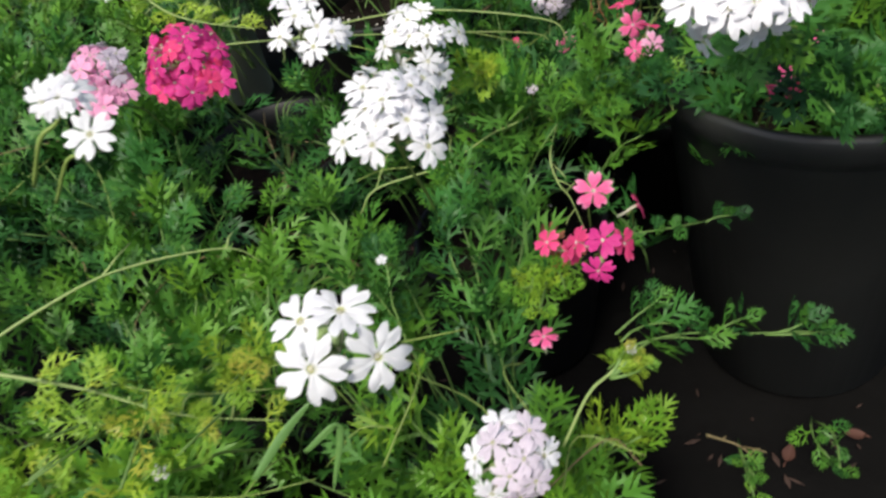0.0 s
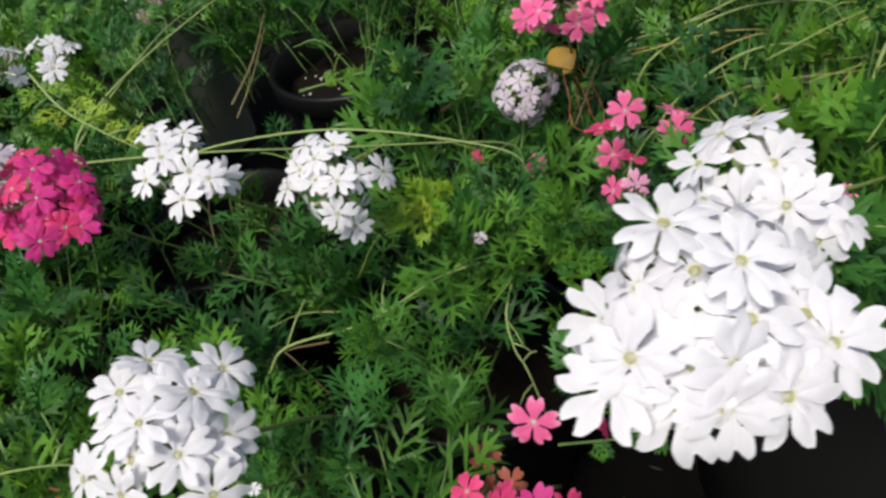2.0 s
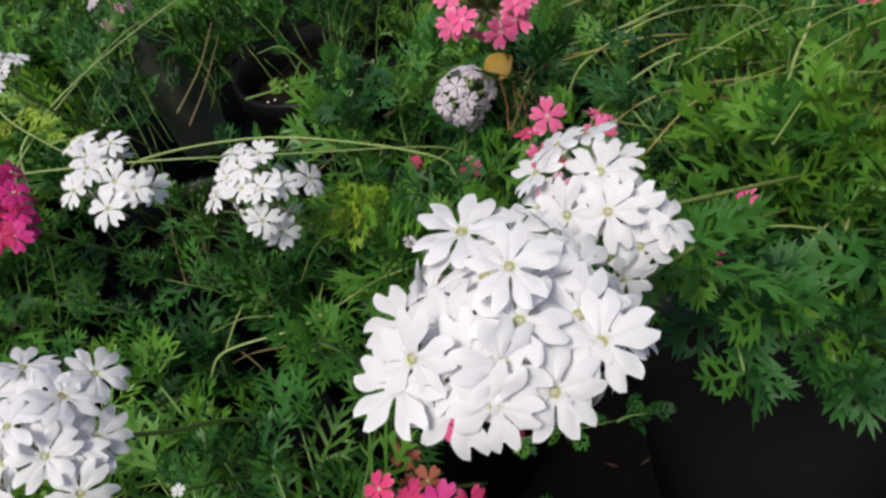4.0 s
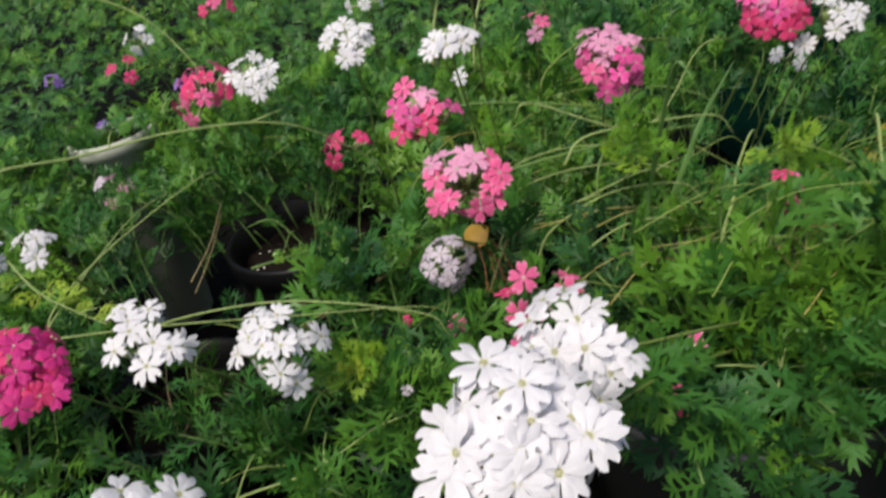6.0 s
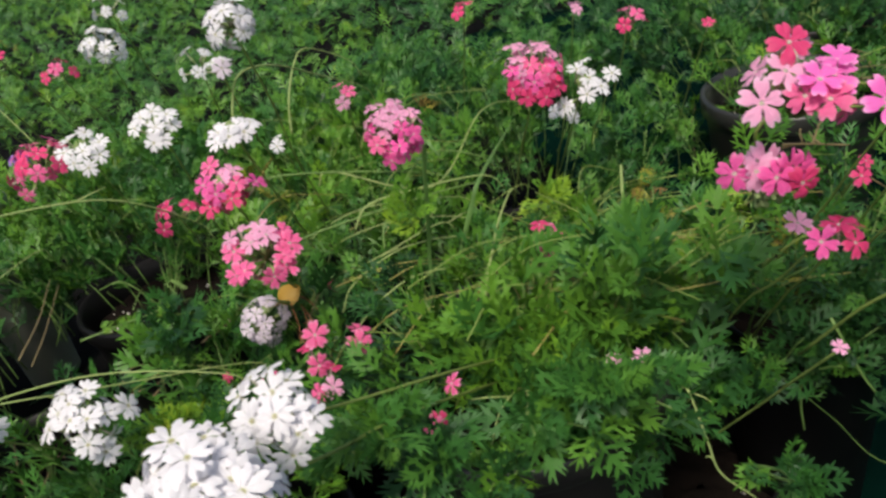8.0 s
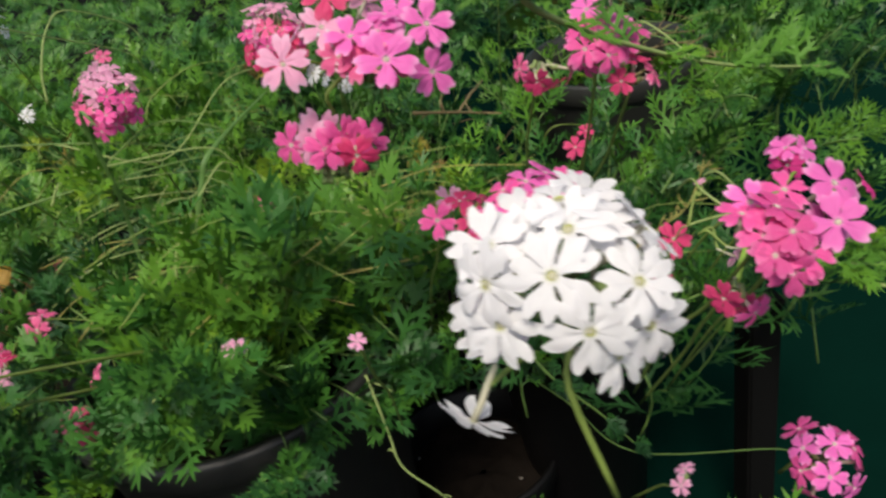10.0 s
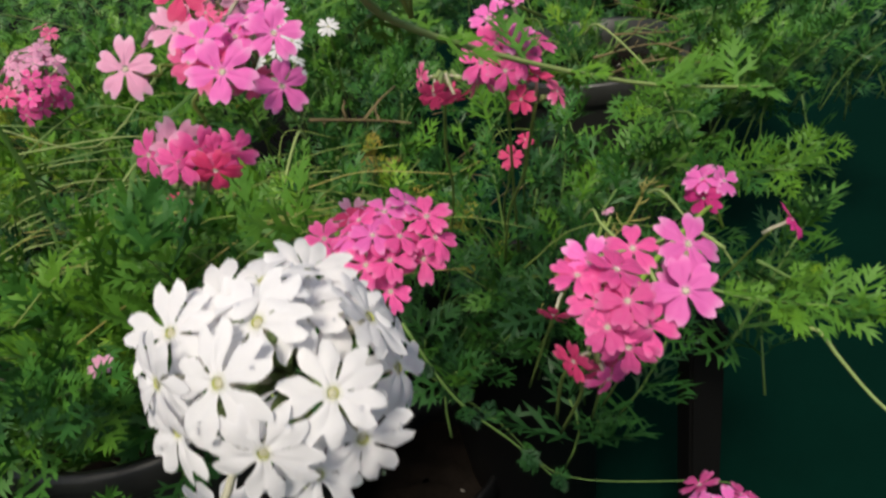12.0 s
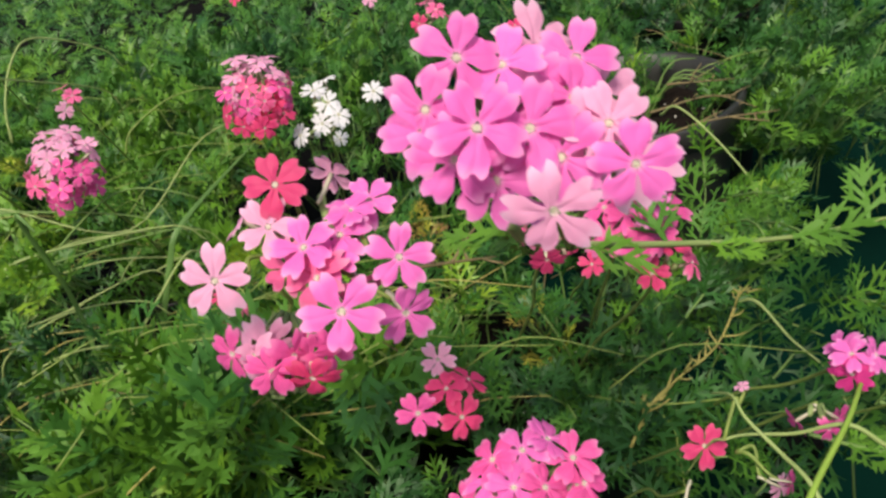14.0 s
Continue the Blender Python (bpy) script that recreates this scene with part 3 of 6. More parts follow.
sprig((-0.0217, 0.1550, 0.1713), (-0.0258, 0.1343, 0.1920), 0.014, 0.56, False)
sprig((-0.0605, 0.1451, 0.1725), (-0.0742, 0.1151, 0.1944), 0.016, 0.49, False)
sprig((-0.0589, 0.1417, 0.1721), (-0.0689, 0.1038, 0.1932), 0.016, 0.50, False)
sprig((-0.0596, 0.1432, 0.1709), (-0.0712, 0.1089, 0.1892), 0.016, 0.58, False)
sprig((-0.0492, 0.1395, 0.1734), (-0.0365, 0.0966, 0.1977), 0.016, 0.67, False)
sprig((-0.0498, 0.1471, 0.1727), (-0.0387, 0.1217, 0.1953), 0.016, 0.55, False)
sprig((-0.0559, 0.1474, 0.1740), (-0.0591, 0.1228, 0.1997), 0.016, 0.53, False)
sprig((0.0536, 0.3254, 0.1588), (0.0567, 0.2900, 0.1814), 0.018, 0.58, True)
sprig((0.0523, 0.3264, 0.1579), (0.0523, 0.2933, 0.1786), 0.018, 0.58, True)
sprig((0.0508, 0.3257, 0.1589), (0.0471, 0.2911, 0.1817), 0.018, 0.60, True)
sprig((0.0547, 0.3655, 0.1344), (0.0520, 0.3314, 0.1562), 0.018, 0.55, True)
sprig((0.0556, 0.3672, 0.1337), (0.0549, 0.3370, 0.1541), 0.018, 0.52, True)
sprig((0.1854, 0.3615, 0.2086), (0.1816, 0.3342, 0.2296), 0.02, 0.52, True)
sprig((0.1848, 0.3623, 0.2098), (0.1793, 0.3370, 0.2336), 0.02, 0.46, True)
sprig((0.2476, 0.3985, 0.1814), (0.2507, 0.3656, 0.2048), 0.02, 0.58, True)
sprig((0.2485, 0.3996, 0.1809), (0.2538, 0.3690, 0.2034), 0.02, 0.55, True)
sprig((0.2292, 0.3283, 0.1508), (0.2293, 0.3006, 0.1740), 0.016, 0.79, False)
sprig((0.2285, 0.3289, 0.1502), (0.2269, 0.3028, 0.1723), 0.016, 0.83, False)
sprig((0.3896, 0.2676, 0.0930), (0.3873, 0.2378, 0.1152), 0.014, 0.1, False)
sprig((0.3685, 0.3027, 0.1405), (0.3651, 0.2733, 0.1604), 0.02, 0.15, True)
sprig((0.3721, 0.3036, 0.1417), (0.3769, 0.2763, 0.1647), 0.02, 0.21, True)
sprig((0.3667, 0.3015, 0.1426), (0.3590, 0.2691, 0.1676), 0.02, 0.15, True)
sprig((0.4290, 0.3083, 0.2100), (0.4323, 0.2784, 0.2354), 0.016, 0.33, False)
sprig((0.4309, 0.3106, 0.2092), (0.4388, 0.2862, 0.2327), 0.016, 0.43, False)
sprig((0.4252, 0.3037, 0.2091), (0.4197, 0.2631, 0.2323), 0.016, 0.41, False)
sprig((0.4298, 0.3036, 0.2071), (0.4351, 0.2629, 0.2256), 0.016, 0.35, False)
sprig((0.4491, 0.2663, 0.1971), (0.4423, 0.2406, 0.2174), 0.02, 0.28, False)
sprig((0.4507, 0.2614, 0.1984), (0.4479, 0.2244, 0.2215), 0.02, 0.36, False)
sprig((0.4554, 0.2654, 0.1971), (0.4635, 0.2376, 0.2171), 0.02, 0.33, False)
sprig((0.0469, 0.4044, 0.1616), (0.0508, 0.3642, 0.1822), 0.026, 0.14, True)
sprig((0.0431, 0.4131, 0.1609), (0.0383, 0.3932, 0.1798), 0.026, 0.11, True)
sprig((0.0460, 0.4087, 0.1610), (0.0481, 0.3784, 0.1800), 0.026, 0.09, True)
sprig((0.0466, 0.4064, 0.1619), (0.0499, 0.3708, 0.1831), 0.026, 0.07, True)
sprig((0.1840, 0.2189, 0.0030), (0.1819, 0.1851, 0.0163), 0.014, 0.25, False)
sprig((0.1835, 0.2209, 0.0030), (0.1803, 0.1918, 0.0139), 0.014, 0.32, False)
sprig((0.1469, 0.2135, 0.0030), (0.1460, 0.1866, 0.0148), 0.012, 0.31, False)
sprig((0.1462, 0.2111, 0.0030), (0.1438, 0.1787, 0.0121), 0.012, 0.34, False)
sprig((0.4602, 0.2479, 0.1573), (0.4614, 0.2234, 0.1815), 0.014, 0.41, False)
sprig((0.4569, 0.2466, 0.1561), (0.4504, 0.2193, 0.1774), 0.014, 0.37, False)
sprig((0.4606, 0.2436, 0.1558), (0.4628, 0.2094, 0.1766), 0.014, 0.40, False)
sprig((0.2332, 0.3056, 0.1574), (0.2308, 0.2755, 0.1792), 0.012, 0.74, False)
sprig((0.2331, 0.3051, 0.1572), (0.2303, 0.2738, 0.1785), 0.012, 0.72, False)
sprig((0.3090, 0.2760, 0.1180), (0.3000, 0.2520, 0.1500), 0.024, 0.12, True)
sprig((0.3280, 0.2750, 0.1180), (0.3380, 0.2500, 0.1500), 0.024, 0.18, True)
sprig((0.3365, 0.2780, 0.1180), (0.3550, 0.2560, 0.1480), 0.024, 0.12, False)
sprig((0.3420, 0.2840, 0.1180), (0.3660, 0.2680, 0.1500), 0.024, 0.15, True)
sprig((0.3140, 0.2810, 0.1180), (0.3100, 0.2620, 0.1580), 0.024, 0.18, False)
sprig((0.3240, 0.2830, 0.1180), (0.3300, 0.2660, 0.1580), 0.024, 0.12, True)
sprig((0.3330, 0.2860, 0.1180), (0.3480, 0.2720, 0.1550), 0.024, 0.15, False)
sprig((0.3040, 0.2810, 0.1180), (0.2900, 0.2620, 0.1500), 0.024, 0.18, True)
sprig((0.3465, 0.2925, 0.1180), (0.3750, 0.2850, 0.1500), 0.024, 0.12, False)
sprig((0.3215, 0.2900, 0.1180), (0.3250, 0.2800, 0.1650), 0.024, 0.15, True)
sprig((0.3315, 0.2950, 0.1180), (0.3450, 0.2900, 0.1650), 0.024, 0.18, False)
sprig((0.1515, 0.2060, 0.0884), (0.1732, 0.2051, 0.0871), 0.016, 0.18, True)
sprig((0.1546, 0.2063, 0.0881), (0.1671, 0.2065, 0.0931), 0.014, 0.18, True)
sprig((0.1305, 0.2040, 0.0955), (0.1425, 0.2081, 0.0975), 0.013, 0.18, True)
sprig((0.0933, 0.1951, 0.1091), (0.1183, 0.2034, 0.1052), 0.02, 0.18, True)
sprig((0.0988, 0.1941, 0.1037), (0.1235, 0.1994, 0.0995), 0.019, 0.18, True)
sprig((0.0918, 0.1970, 0.1117), (0.1070, 0.2047, 0.1169), 0.018, 0.18, False)
sprig((0.1346, 0.2339, 0.1286), (0.1455, 0.2358, 0.1282), 0.011, 0.18, True)
# Leaf tone raised on these ten shoots to make them look brightly lit.
sprig((0.2050, 0.2920, 0.1320), (0.2050, 0.2620, 0.1800), 0.028, 0.34, False)
sprig((0.2220, 0.2880, 0.1360), (0.2220, 0.2580, 0.1840), 0.028, 0.39, True)
sprig((0.2380, 0.2920, 0.1380), (0.2380, 0.2620, 0.1860), 0.028, 0.44, True)
sprig((0.2520, 0.2960, 0.1360), (0.2520, 0.2660, 0.1840), 0.028, 0.34, False)
sprig((0.2150, 0.3080, 0.1380), (0.2150, 0.2780, 0.1860), 0.028, 0.39, True)
sprig((0.2320, 0.3100, 0.1420), (0.2320, 0.2800, 0.1900), 0.028, 0.44, True)
sprig((0.2480, 0.3140, 0.1420), (0.2480, 0.2840, 0.1900), 0.028, 0.34, False)
sprig((0.2650, 0.3060, 0.1320), (0.2650, 0.2760, 0.1800), 0.028, 0.39, True)
sprig((0.1960, 0.3060, 0.1320), (0.1960, 0.2760, 0.1800), 0.028, 0.44, True)
sprig((0.2620, 0.3220, 0.1380), (0.2620, 0.2920, 0.1860), 0.028, 0.34, False)
sprig((0.0821, 0.1197, 0.1859), (0.0866, 0.1242, 0.1901), 0.0065, 0.66, False)
sprig((0.0821, 0.1197, 0.1859), (0.0876, 0.1235, 0.1891), 0.0065, 0.66, False)
sprig((0.0821, 0.1197, 0.1859), (0.0887, 0.1229, 0.1882), 0.0065, 0.66, False)
sprig((0.0821, 0.1197, 0.1859), (0.0898, 0.1222, 0.1872), 0.0065, 0.66, False)
sprig((0.0821, 0.1197, 0.1859), (0.0909, 0.1215, 0.1862), 0.0065, 0.66, False)
sprig((0.1280, 0.2980, 0.1420), (0.1280, 0.2680, 0.1720), 0.022, 0.1, True)
sprig((0.1200, 0.3100, 0.1400), (0.1200, 0.2800, 0.1700), 0.022, 0.16, True)

# shoots hanging over the rim of the large pot
for dx, dy, drop in ((0.022, -0.071, 0.020), (0.036, -0.066, 0.012), (0.050, -0.056, 0.022), (0.062, -0.040, 0.015)):
    sprig((0.211 + dx * 0.6, 0.320 + dy * 0.6, 0.150), (0.211 + dx * 1.18, 0.320 + dy * 1.18, 0.166 - drop), 0.025, 0.16, True)

for p in plants:
    t = thing("verbena_plant", (p["x"], p["y"], p["top"] - 0.02), "leafy green verbena plant with finely cut leaves growing in a pot", "plant", "verbena plants")
    inv = Matrix.Translation((-p["x"], -p["y"], -p["top"] + 0.02))
    for _ in range(7 if p["top"] > 0.03 else 0):
        w = grow_rng.uniform(0, 6.28)
        a = Vector((p["x"], p["y"], p["top"] - 0.03))
        e = Vector((p["x"] + 0.045 * math.cos(w), p["y"] + 0.045 * math.sin(w), p["top"] + 0.008))
        v, f = tube(smooth_path([a, (a + e) / 2 + Vector((0, 0, 0.02)), e], 4), (0.0008, 0.0004), 5)
        p["stems"].add(v, f)
    runners, straws, wires = Batch(), Batch(), Batch()
    tangled = 0.12 < p["x"] < 0.33 and 0.27 < p["y"] < 0.52
    for k in range(64 if tangled else 17):
        w, r, turn = grow_rng.uniform(0, 6.28), 0.085 * math.sqrt(grow_rng.random()), grow_rng.uniform(0, 6.28)
        c = Vector((p["x"] + r * math.cos(w), p["y"] + r * math.sin(w), 0))
        c.z = canopy(c.x, c.y) + grow_rng.uniform(-0.022, 0.008)
        d = Vector((math.cos(turn), math.sin(turn), grow_rng.uniform(-0.3, 0.9))) * grow_rng.uniform(0.012, 0.034)
        if k % 5 == 1:
            d = Vector((math.cos(turn), 0.5 * math.sin(turn), grow_rng.uniform(-0.1, 0.25))) * grow_rng.uniform(0.028, 0.055)
            c.z += 0.012
        if k > 16:
            turn = grow_rng.gauss(0.1, 0.45)
            d = Vector((math.cos(turn), math.sin(turn), grow_rng.uniform(-0.15, 0.25))) * grow_rng.uniform(0.014, 0.04)
            c.z += grow_rng.uniform(-0.004, 0.012)
        if in_gap(c.x, c.y) or in_gap(c.x + d.x, c.y + d.y) or in_gap(c.x - d.x, c.y - d.y):
            continue
        arch = Vector((grow_rng.uniform(-0.006, 0.006), grow_rng.uniform(-0.006, 0.006), grow_rng.uniform(0.0, 0.008)))
        v, f = tube(smooth_path([c - d - arch, c + arch, c + d - arch * 0.5], 4), (0.00036, 0.0002), 5)
        (wires if k > 16 and k % 3 == 0 else straws if k % 9 == 0 else runners).add(v, f)
    for batch, mat, nm in ((runners, OLIVE, "runner_growth"), (wires, YELLOWING, "wiry_growth"), (straws, DRY, "dry_growth")):
        if batch.n:
            me = batch.mesh(nm, [mat], True)
            me.transform(inv)
            tagged(part(nm, me, t), kind="stuff")
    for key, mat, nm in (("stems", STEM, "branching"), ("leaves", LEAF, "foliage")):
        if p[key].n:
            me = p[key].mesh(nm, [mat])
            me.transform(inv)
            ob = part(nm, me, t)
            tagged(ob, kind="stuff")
    for q, m, size, family, k, tn in p["shoots"]:
        ob = part("leaf", leaf_mesh(family, k, tn), t)
        ob.matrix_basis = inv @ (Matrix.Translation([float(c) for c in q]) @ Matrix([[float(c) for c in row] for row in m]).to_4x4() @ Matrix.Scale(float(size), 4))


def far_foliage():
    """The bed going on behind and to the sides."""
    b, rng = Batch(), random.Random(33)
    for _ in range(7500):
        y = 0.72 + 3.4 * rng.random() ** 1.8
        x = 0.74 - 3.6 * rng.random() ** 1.5
        if rng.random() < 0.10:
            x, y = rng.uniform(-1.6, -0.44), rng.uniform(-0.5, 0.74)
        if (x + 0.235) ** 2 + (y - 0.83) ** 2 < 0.012 or ((x + 0.215) / 0.05) ** 2 + ((y - 0.72) / 0.06) ** 2 < 1:
            continue
        if rng.random() < max((-1.2 - x) / 1.6, (y - 3.0) / 1.1, (0.1 - y) / 0.6) or ((x - 0.47) / 0.045) ** 2 + ((y - 0.76) / 0.05) ** 2 < 1:
            continue
        h = 0.165 + 0.03 * noise.noise(Vector((x * 6, y * 6, 2))) + 0.02 * noise.noise(Vector((x * 17, y * 17, 2)))
        tone = tone_at(x, y, rng)
        grown = 1.0 + 0.35 * max(0, y - 0.9)
        for _ in range(6):
            p = np.array((x + rng.uniform(-0.028, 0.028) * grown, y + rng.uniform(-0.028, 0.028) * grown, h - abs(rng.gauss(0, 0.025))))
            d = (rng.uniform(-1, 1), rng.uniform(-1, 1), rng.uniform(-0.1, 0.9))
            vs, ts = rng.choice(FAR)
            b.add(vs * rng.uniform(0.018, 0.028) * grown @ basis(d, (rng.uniform(-0.5, 0.5), rng.uniform(-0.8, 0.2), 1)).T + p, ts, min(0.95, max(0, tone + rng.uniform(-0.1, 0.1))))
    ob = new("distant_verbena_foliage", b.mesh("distant_verbena_foliage", [LEAF]))
    tagged(ob, "dense green verbena foliage spreading over the rest of the bed", "foliage", kind="stuff")


far_foliage()


# ---- flowers ----
FLORET_MESH = {}


def floret_mesh(colour, k):
    """Five petals on a slender pale tube, 1 unit = 1 m for a floret 12 mm across; the face looks along +z.
    Each petal is narrow at its base and widens to two rounded lobes with a notch between them."""
    if (colour, k) in FLORET_MESH:
        return FLORET_MESH[colour, k]
    rng = random.Random(100 + k)
    verts, tris, index = [], [], []
    R = 0.006
    broad = {"white": 0.345, "dusty": 0.34, "magenta": 0.35, "pink": 0.33, "pale": 0.32, "red": 0.33}.get(colour, 0.31)
    notch = {"white": 0.26, "dusty": 0.22, "pale": 0.17, "pink": 0.17, "magenta": 0.16, "orchid": 0.13, "rose": 0.14}.get(colour, 0.13)
    droop, round_off = rng.uniform(0.0, 0.26), rng.uniform(0.25, 0.75)
    across = (-1, -0.95, -0.82, -0.5, -0.26, -0.1, 0.0, 0.1, 0.26, 0.5, 0.82, 0.95, 1)
    along = (0.10, 0.24, 0.40, 0.56, 0.72, 0.86, 0.95, 1.0)
    for p in range(5):
        w = 2 * math.pi * p / 5 + rng.uniform(-0.10, 0.10)
        grow_by, tilt, curl, lift = rng.uniform(0.90, 1.06), rng.uniform(-0.16, 0.16), rng.uniform(-0.15, 0.55), rng.uniform(-0.10, 0.16)
        wave, skew = rng.uniform(0, 6.28), rng.uniform(-0.06, 0.06)
        ca, sa = math.cos(w), math.sin(w)
        n = len(verts)
        for u in along:
            k2 = min(1.0, max(0.0, u - 0.12) / 0.62)
            hw = 0.105 + (broad - 0.105) * k2 * k2 * (3 - 2 * k2)
            for v in across:
                a = abs(v)
                tip = 1 - (notch * (0.5 + 0.5 * math.cos(math.pi * a / 0.5)) if a < 0.5 else 0.30 * (1 - math.sqrt(max(0.0, 1 - ((a - 0.5) / 0.5) ** 2))))
                q = grow_by * u * (1 + (tip - 1) * u ** 1.5)
                side = v * hw + skew * u * u
                z = (0.16 + lift) * q - droop * q * q - curl * max(0.0, q - 0.5) ** 2 * 1.3 - round_off * side * side * 0.8 + tilt * side
                z += 0.020 * (1 - min(1.0, a / 0.3)) * (-1 if u < 0.9 else -0.4) + 0.014 * math.sin(8 * u + 3 * v + wave)
                verts.append(((q * ca - side * sa) * R, (q * sa + side * ca) * R, z * R))
        m = len(across)
        for i in range(len(along) - 1):
            for j in range(m - 1):
                a = n + i * m + j
                tris += [(a, a + m, a + 1), (a + 1, a + m, a + m + 1)]
                index += [0, 0]
    # throat
    n = len(verts)
    wide = 0.105 if colour == "white" else 0.085
    verts += [(wide * R * math.cos(0.785 * q), wide * R * math.sin(0.785 * q), 0.03 * R) for q in range(8)] + [(0, 0, -0.12 * R)]
    for q in range(8):
        tris.append((n + q, n + (q + 1) % 8, n + 8))
        index.append(1)
    v, f = tube([(0, 0, 0), (0.0002, 0, -0.003), (0, 0.0003, -0.006), (0.0002, 0.0001, -0.009)], (0.00062, 0.0005), 6)
    n = len(verts)
    verts += v
    tris += [(a + n, b + n, c + n) for a, b, c in f]
    index += [2] * len(f)
    eye = EYE if colour in ("white", "dusty", "faded") else PALE_EYE
    FLORET_MESH[colour, k] = mesh_from("floret", verts, tris, [PETAL[colour], eye, TUBE], None, index, True)
    return FLORET_MESH[colour, k]


WORDS = {"white": "pure white", "dusty": "faded lilac-white", "pink": "bright pink", "pale": "pale pink", "magenta": "deep magenta", "rose": "rose pink",
         "orchid": "orchid pink", "red": "coral red", "purple": "violet", "faded": "withered brown-red"}


def turn_to(d, spin):
    return Vector(d).to_track_quat("Z", "Y").to_matrix().to_4x4() @ Matrix.Rotation(spin, 4, "Z")


def flower_head(centre, radius, count, colours, size=0.012, root=None, axis=(0, -0.45, 0.9), cap=105, loose=0.12, seed=0, squash=1.0, places=(), fill=14, tilt=0.4, extra=0, exact=False, fade=False):
    """A domed head of florets on a stalk. colours: the palette."""
    rng = random.Random(seed * 7 + 3)
    main = colours[0]
    words = WORDS[main] if len(set(colours)) == 1 else WORDS[main] + " and " + WORDS[[c for c in colours if c != main][0]]
    small = "single " + words + " verbena floret on a thin stalk" if count == 1 else ("domed head of " if count > 7 else "sparse head of ") + words + " verbena florets"
    t = thing("verbena_flower_head", centre, small, "flower", WORDS[main] + " verbena heads")
    ax = Vector(axis).normalized()
    turn = turn_to(ax, rng.uniform(0, 6.28))
    calyx = Batch()
    heart = -ax * radius * 0.9
    low_z, high_z = (min(q[2] for q in places), max(q[2] for q in places)) if places else (0, 1)

    def tint(p):
        """A colour of the palette; with fade, its first ones for the crown and its last ones for the lower florets."""
        if not fade:
            return rng.choice(colours)
        f = (high_z - p[2]) / (high_z - low_z + 1e-6) + rng.uniform(-0.28, 0.28)
        return colours[min(len(colours) - 1, max(0, int(f * len(colours))))]

    for q in places:
        p = Vector(q)
        d = (p - heart).normalized()
        face = (d + Vector((rng.uniform(-tilt, tilt), rng.uniform(-tilt, tilt), rng.uniform(-0.6 * tilt, tilt)))).normalized()
        p = p + d * radius * rng.uniform(-0.22, 0.06)
        o = part("floret", floret_mesh(tint(p), rng.randrange(6)), t)
        o.matrix_basis = Matrix.Translation(p) @ turn_to(face, rng.uniform(0, 6.28)) @ Matrix.Scale(size / 0.012 * rng.uniform(0.93, 1.1), 4)
        neck, foot = p - face * 0.005 * size / 0.012, p * 0.2 - ax * radius * 0.6
        v, g = tube([foot, (foot + neck) / 2 + ax * 0.001, neck], (0.0007, 0.0009), 5)
        calyx.add(v, g)
    taken = [Vector(q) for q in places]
    for k in range(fill if len(places) > 8 else 0):
        polar, w = radians(94 + 28 * k / 14), k * 2.39996
        d = turn @ Vector((math.sin(polar) * math.cos(w), math.sin(polar) * math.sin(w), math.cos(polar)))
        p = d * radius * rng.uniform(0.45, 0.62) - ax * radius * 0.4
        if min((p - q).length for q in taken) < size * 0.78:
            continue
        taken.append(p)
        o = part("floret", floret_mesh(tint(p), rng.randrange(6)), t)
        o.matrix_basis = Matrix.Translation(p) @ turn_to((d + Vector((0, 0, 0.2))).normalized(), rng.uniform(0, 6.28)) @ Matrix.Scale(size / 0.012 * rng.uniform(0.85, 1.0), 4)
        v, g = tube([-ax * radius * 0.6, p - d * 0.005], (0.0007, 0.0009), 5)
        calyx.add(v, g)
    for k in range(extra):
        polar, w = radians(88) * math.sqrt((k + 0.5) / extra), k * 2.39996 + 1.0
        d = turn @ Vector((math.sin(polar) * math.cos(w), math.sin(polar) * math.sin(w), math.cos(polar)))
        p = d * radius * rng.uniform(0.66, 0.80) - ax * radius * 0.10
        if min((p - q).length for q in taken) < size * 0.42:
            continue
        taken.append(p)
        face = (d + Vector((rng.uniform(-tilt, tilt), rng.uniform(-tilt, tilt), rng.uniform(-0.3, tilt)))).normalized()
        o = part("floret", floret_mesh(tint(p), rng.randrange(6)), t)
        o.matrix_basis = Matrix.Translation(p) @ turn_to(face, rng.uniform(0, 6.28)) @ Matrix.Scale(size / 0.012 * rng.uniform(0.85, 1.0), 4)
        v, g = tube([-ax * radius * 0.6, p - face * 0.006], (0.0007, 0.0009), 5)
        calyx.add(v, g)
    for _ in range(12 if places else 0):
        d = ax + Vector((rng.uniform(-0.6, 0.6), rng.uniform(-0.6, 0.6), rng.uniform(-0.6, 0.6)))
        v, g = tube([-ax * radius * 0.6, d.normalized() * radius * 0.3], (0.0007, 0.0009), 5)
        calyx.add(v, g)
    for k in range(0 if places else count):
        f = (k + 0.5) / (count)
        polar = radians(cap) * math.sqrt(f) * (1 if count > 4 else 0.75)
        w = k * 2.39996 + rng.uniform(-0.25, 0.25)
        polar += rng.uniform(-1, 1) * loose * 0.6
        d = turn @ Vector((math.sin(polar) * math.cos(w), math.sin(polar) * math.sin(w), math.cos(polar)))
        p = Vector((d.x, d.y, d.z * squash)) * radius * (1 + rng.uniform(-loose, loose))
        if count == 1:
            p = Vector((0, 0, 0))
        foot = p * 0.22 - ax * radius * 0.35
        face = (d + ax * 0.25 + Vector((rng.uniform(-0.25, 0.25), rng.uniform(-0.25, 0.25), rng.uniform(-0.1, 0.25)))).normalized()
        if exact or count == 1:
            face = ax
        o = part("floret", floret_mesh(rng.choice(colours), rng.randrange(6)), t)
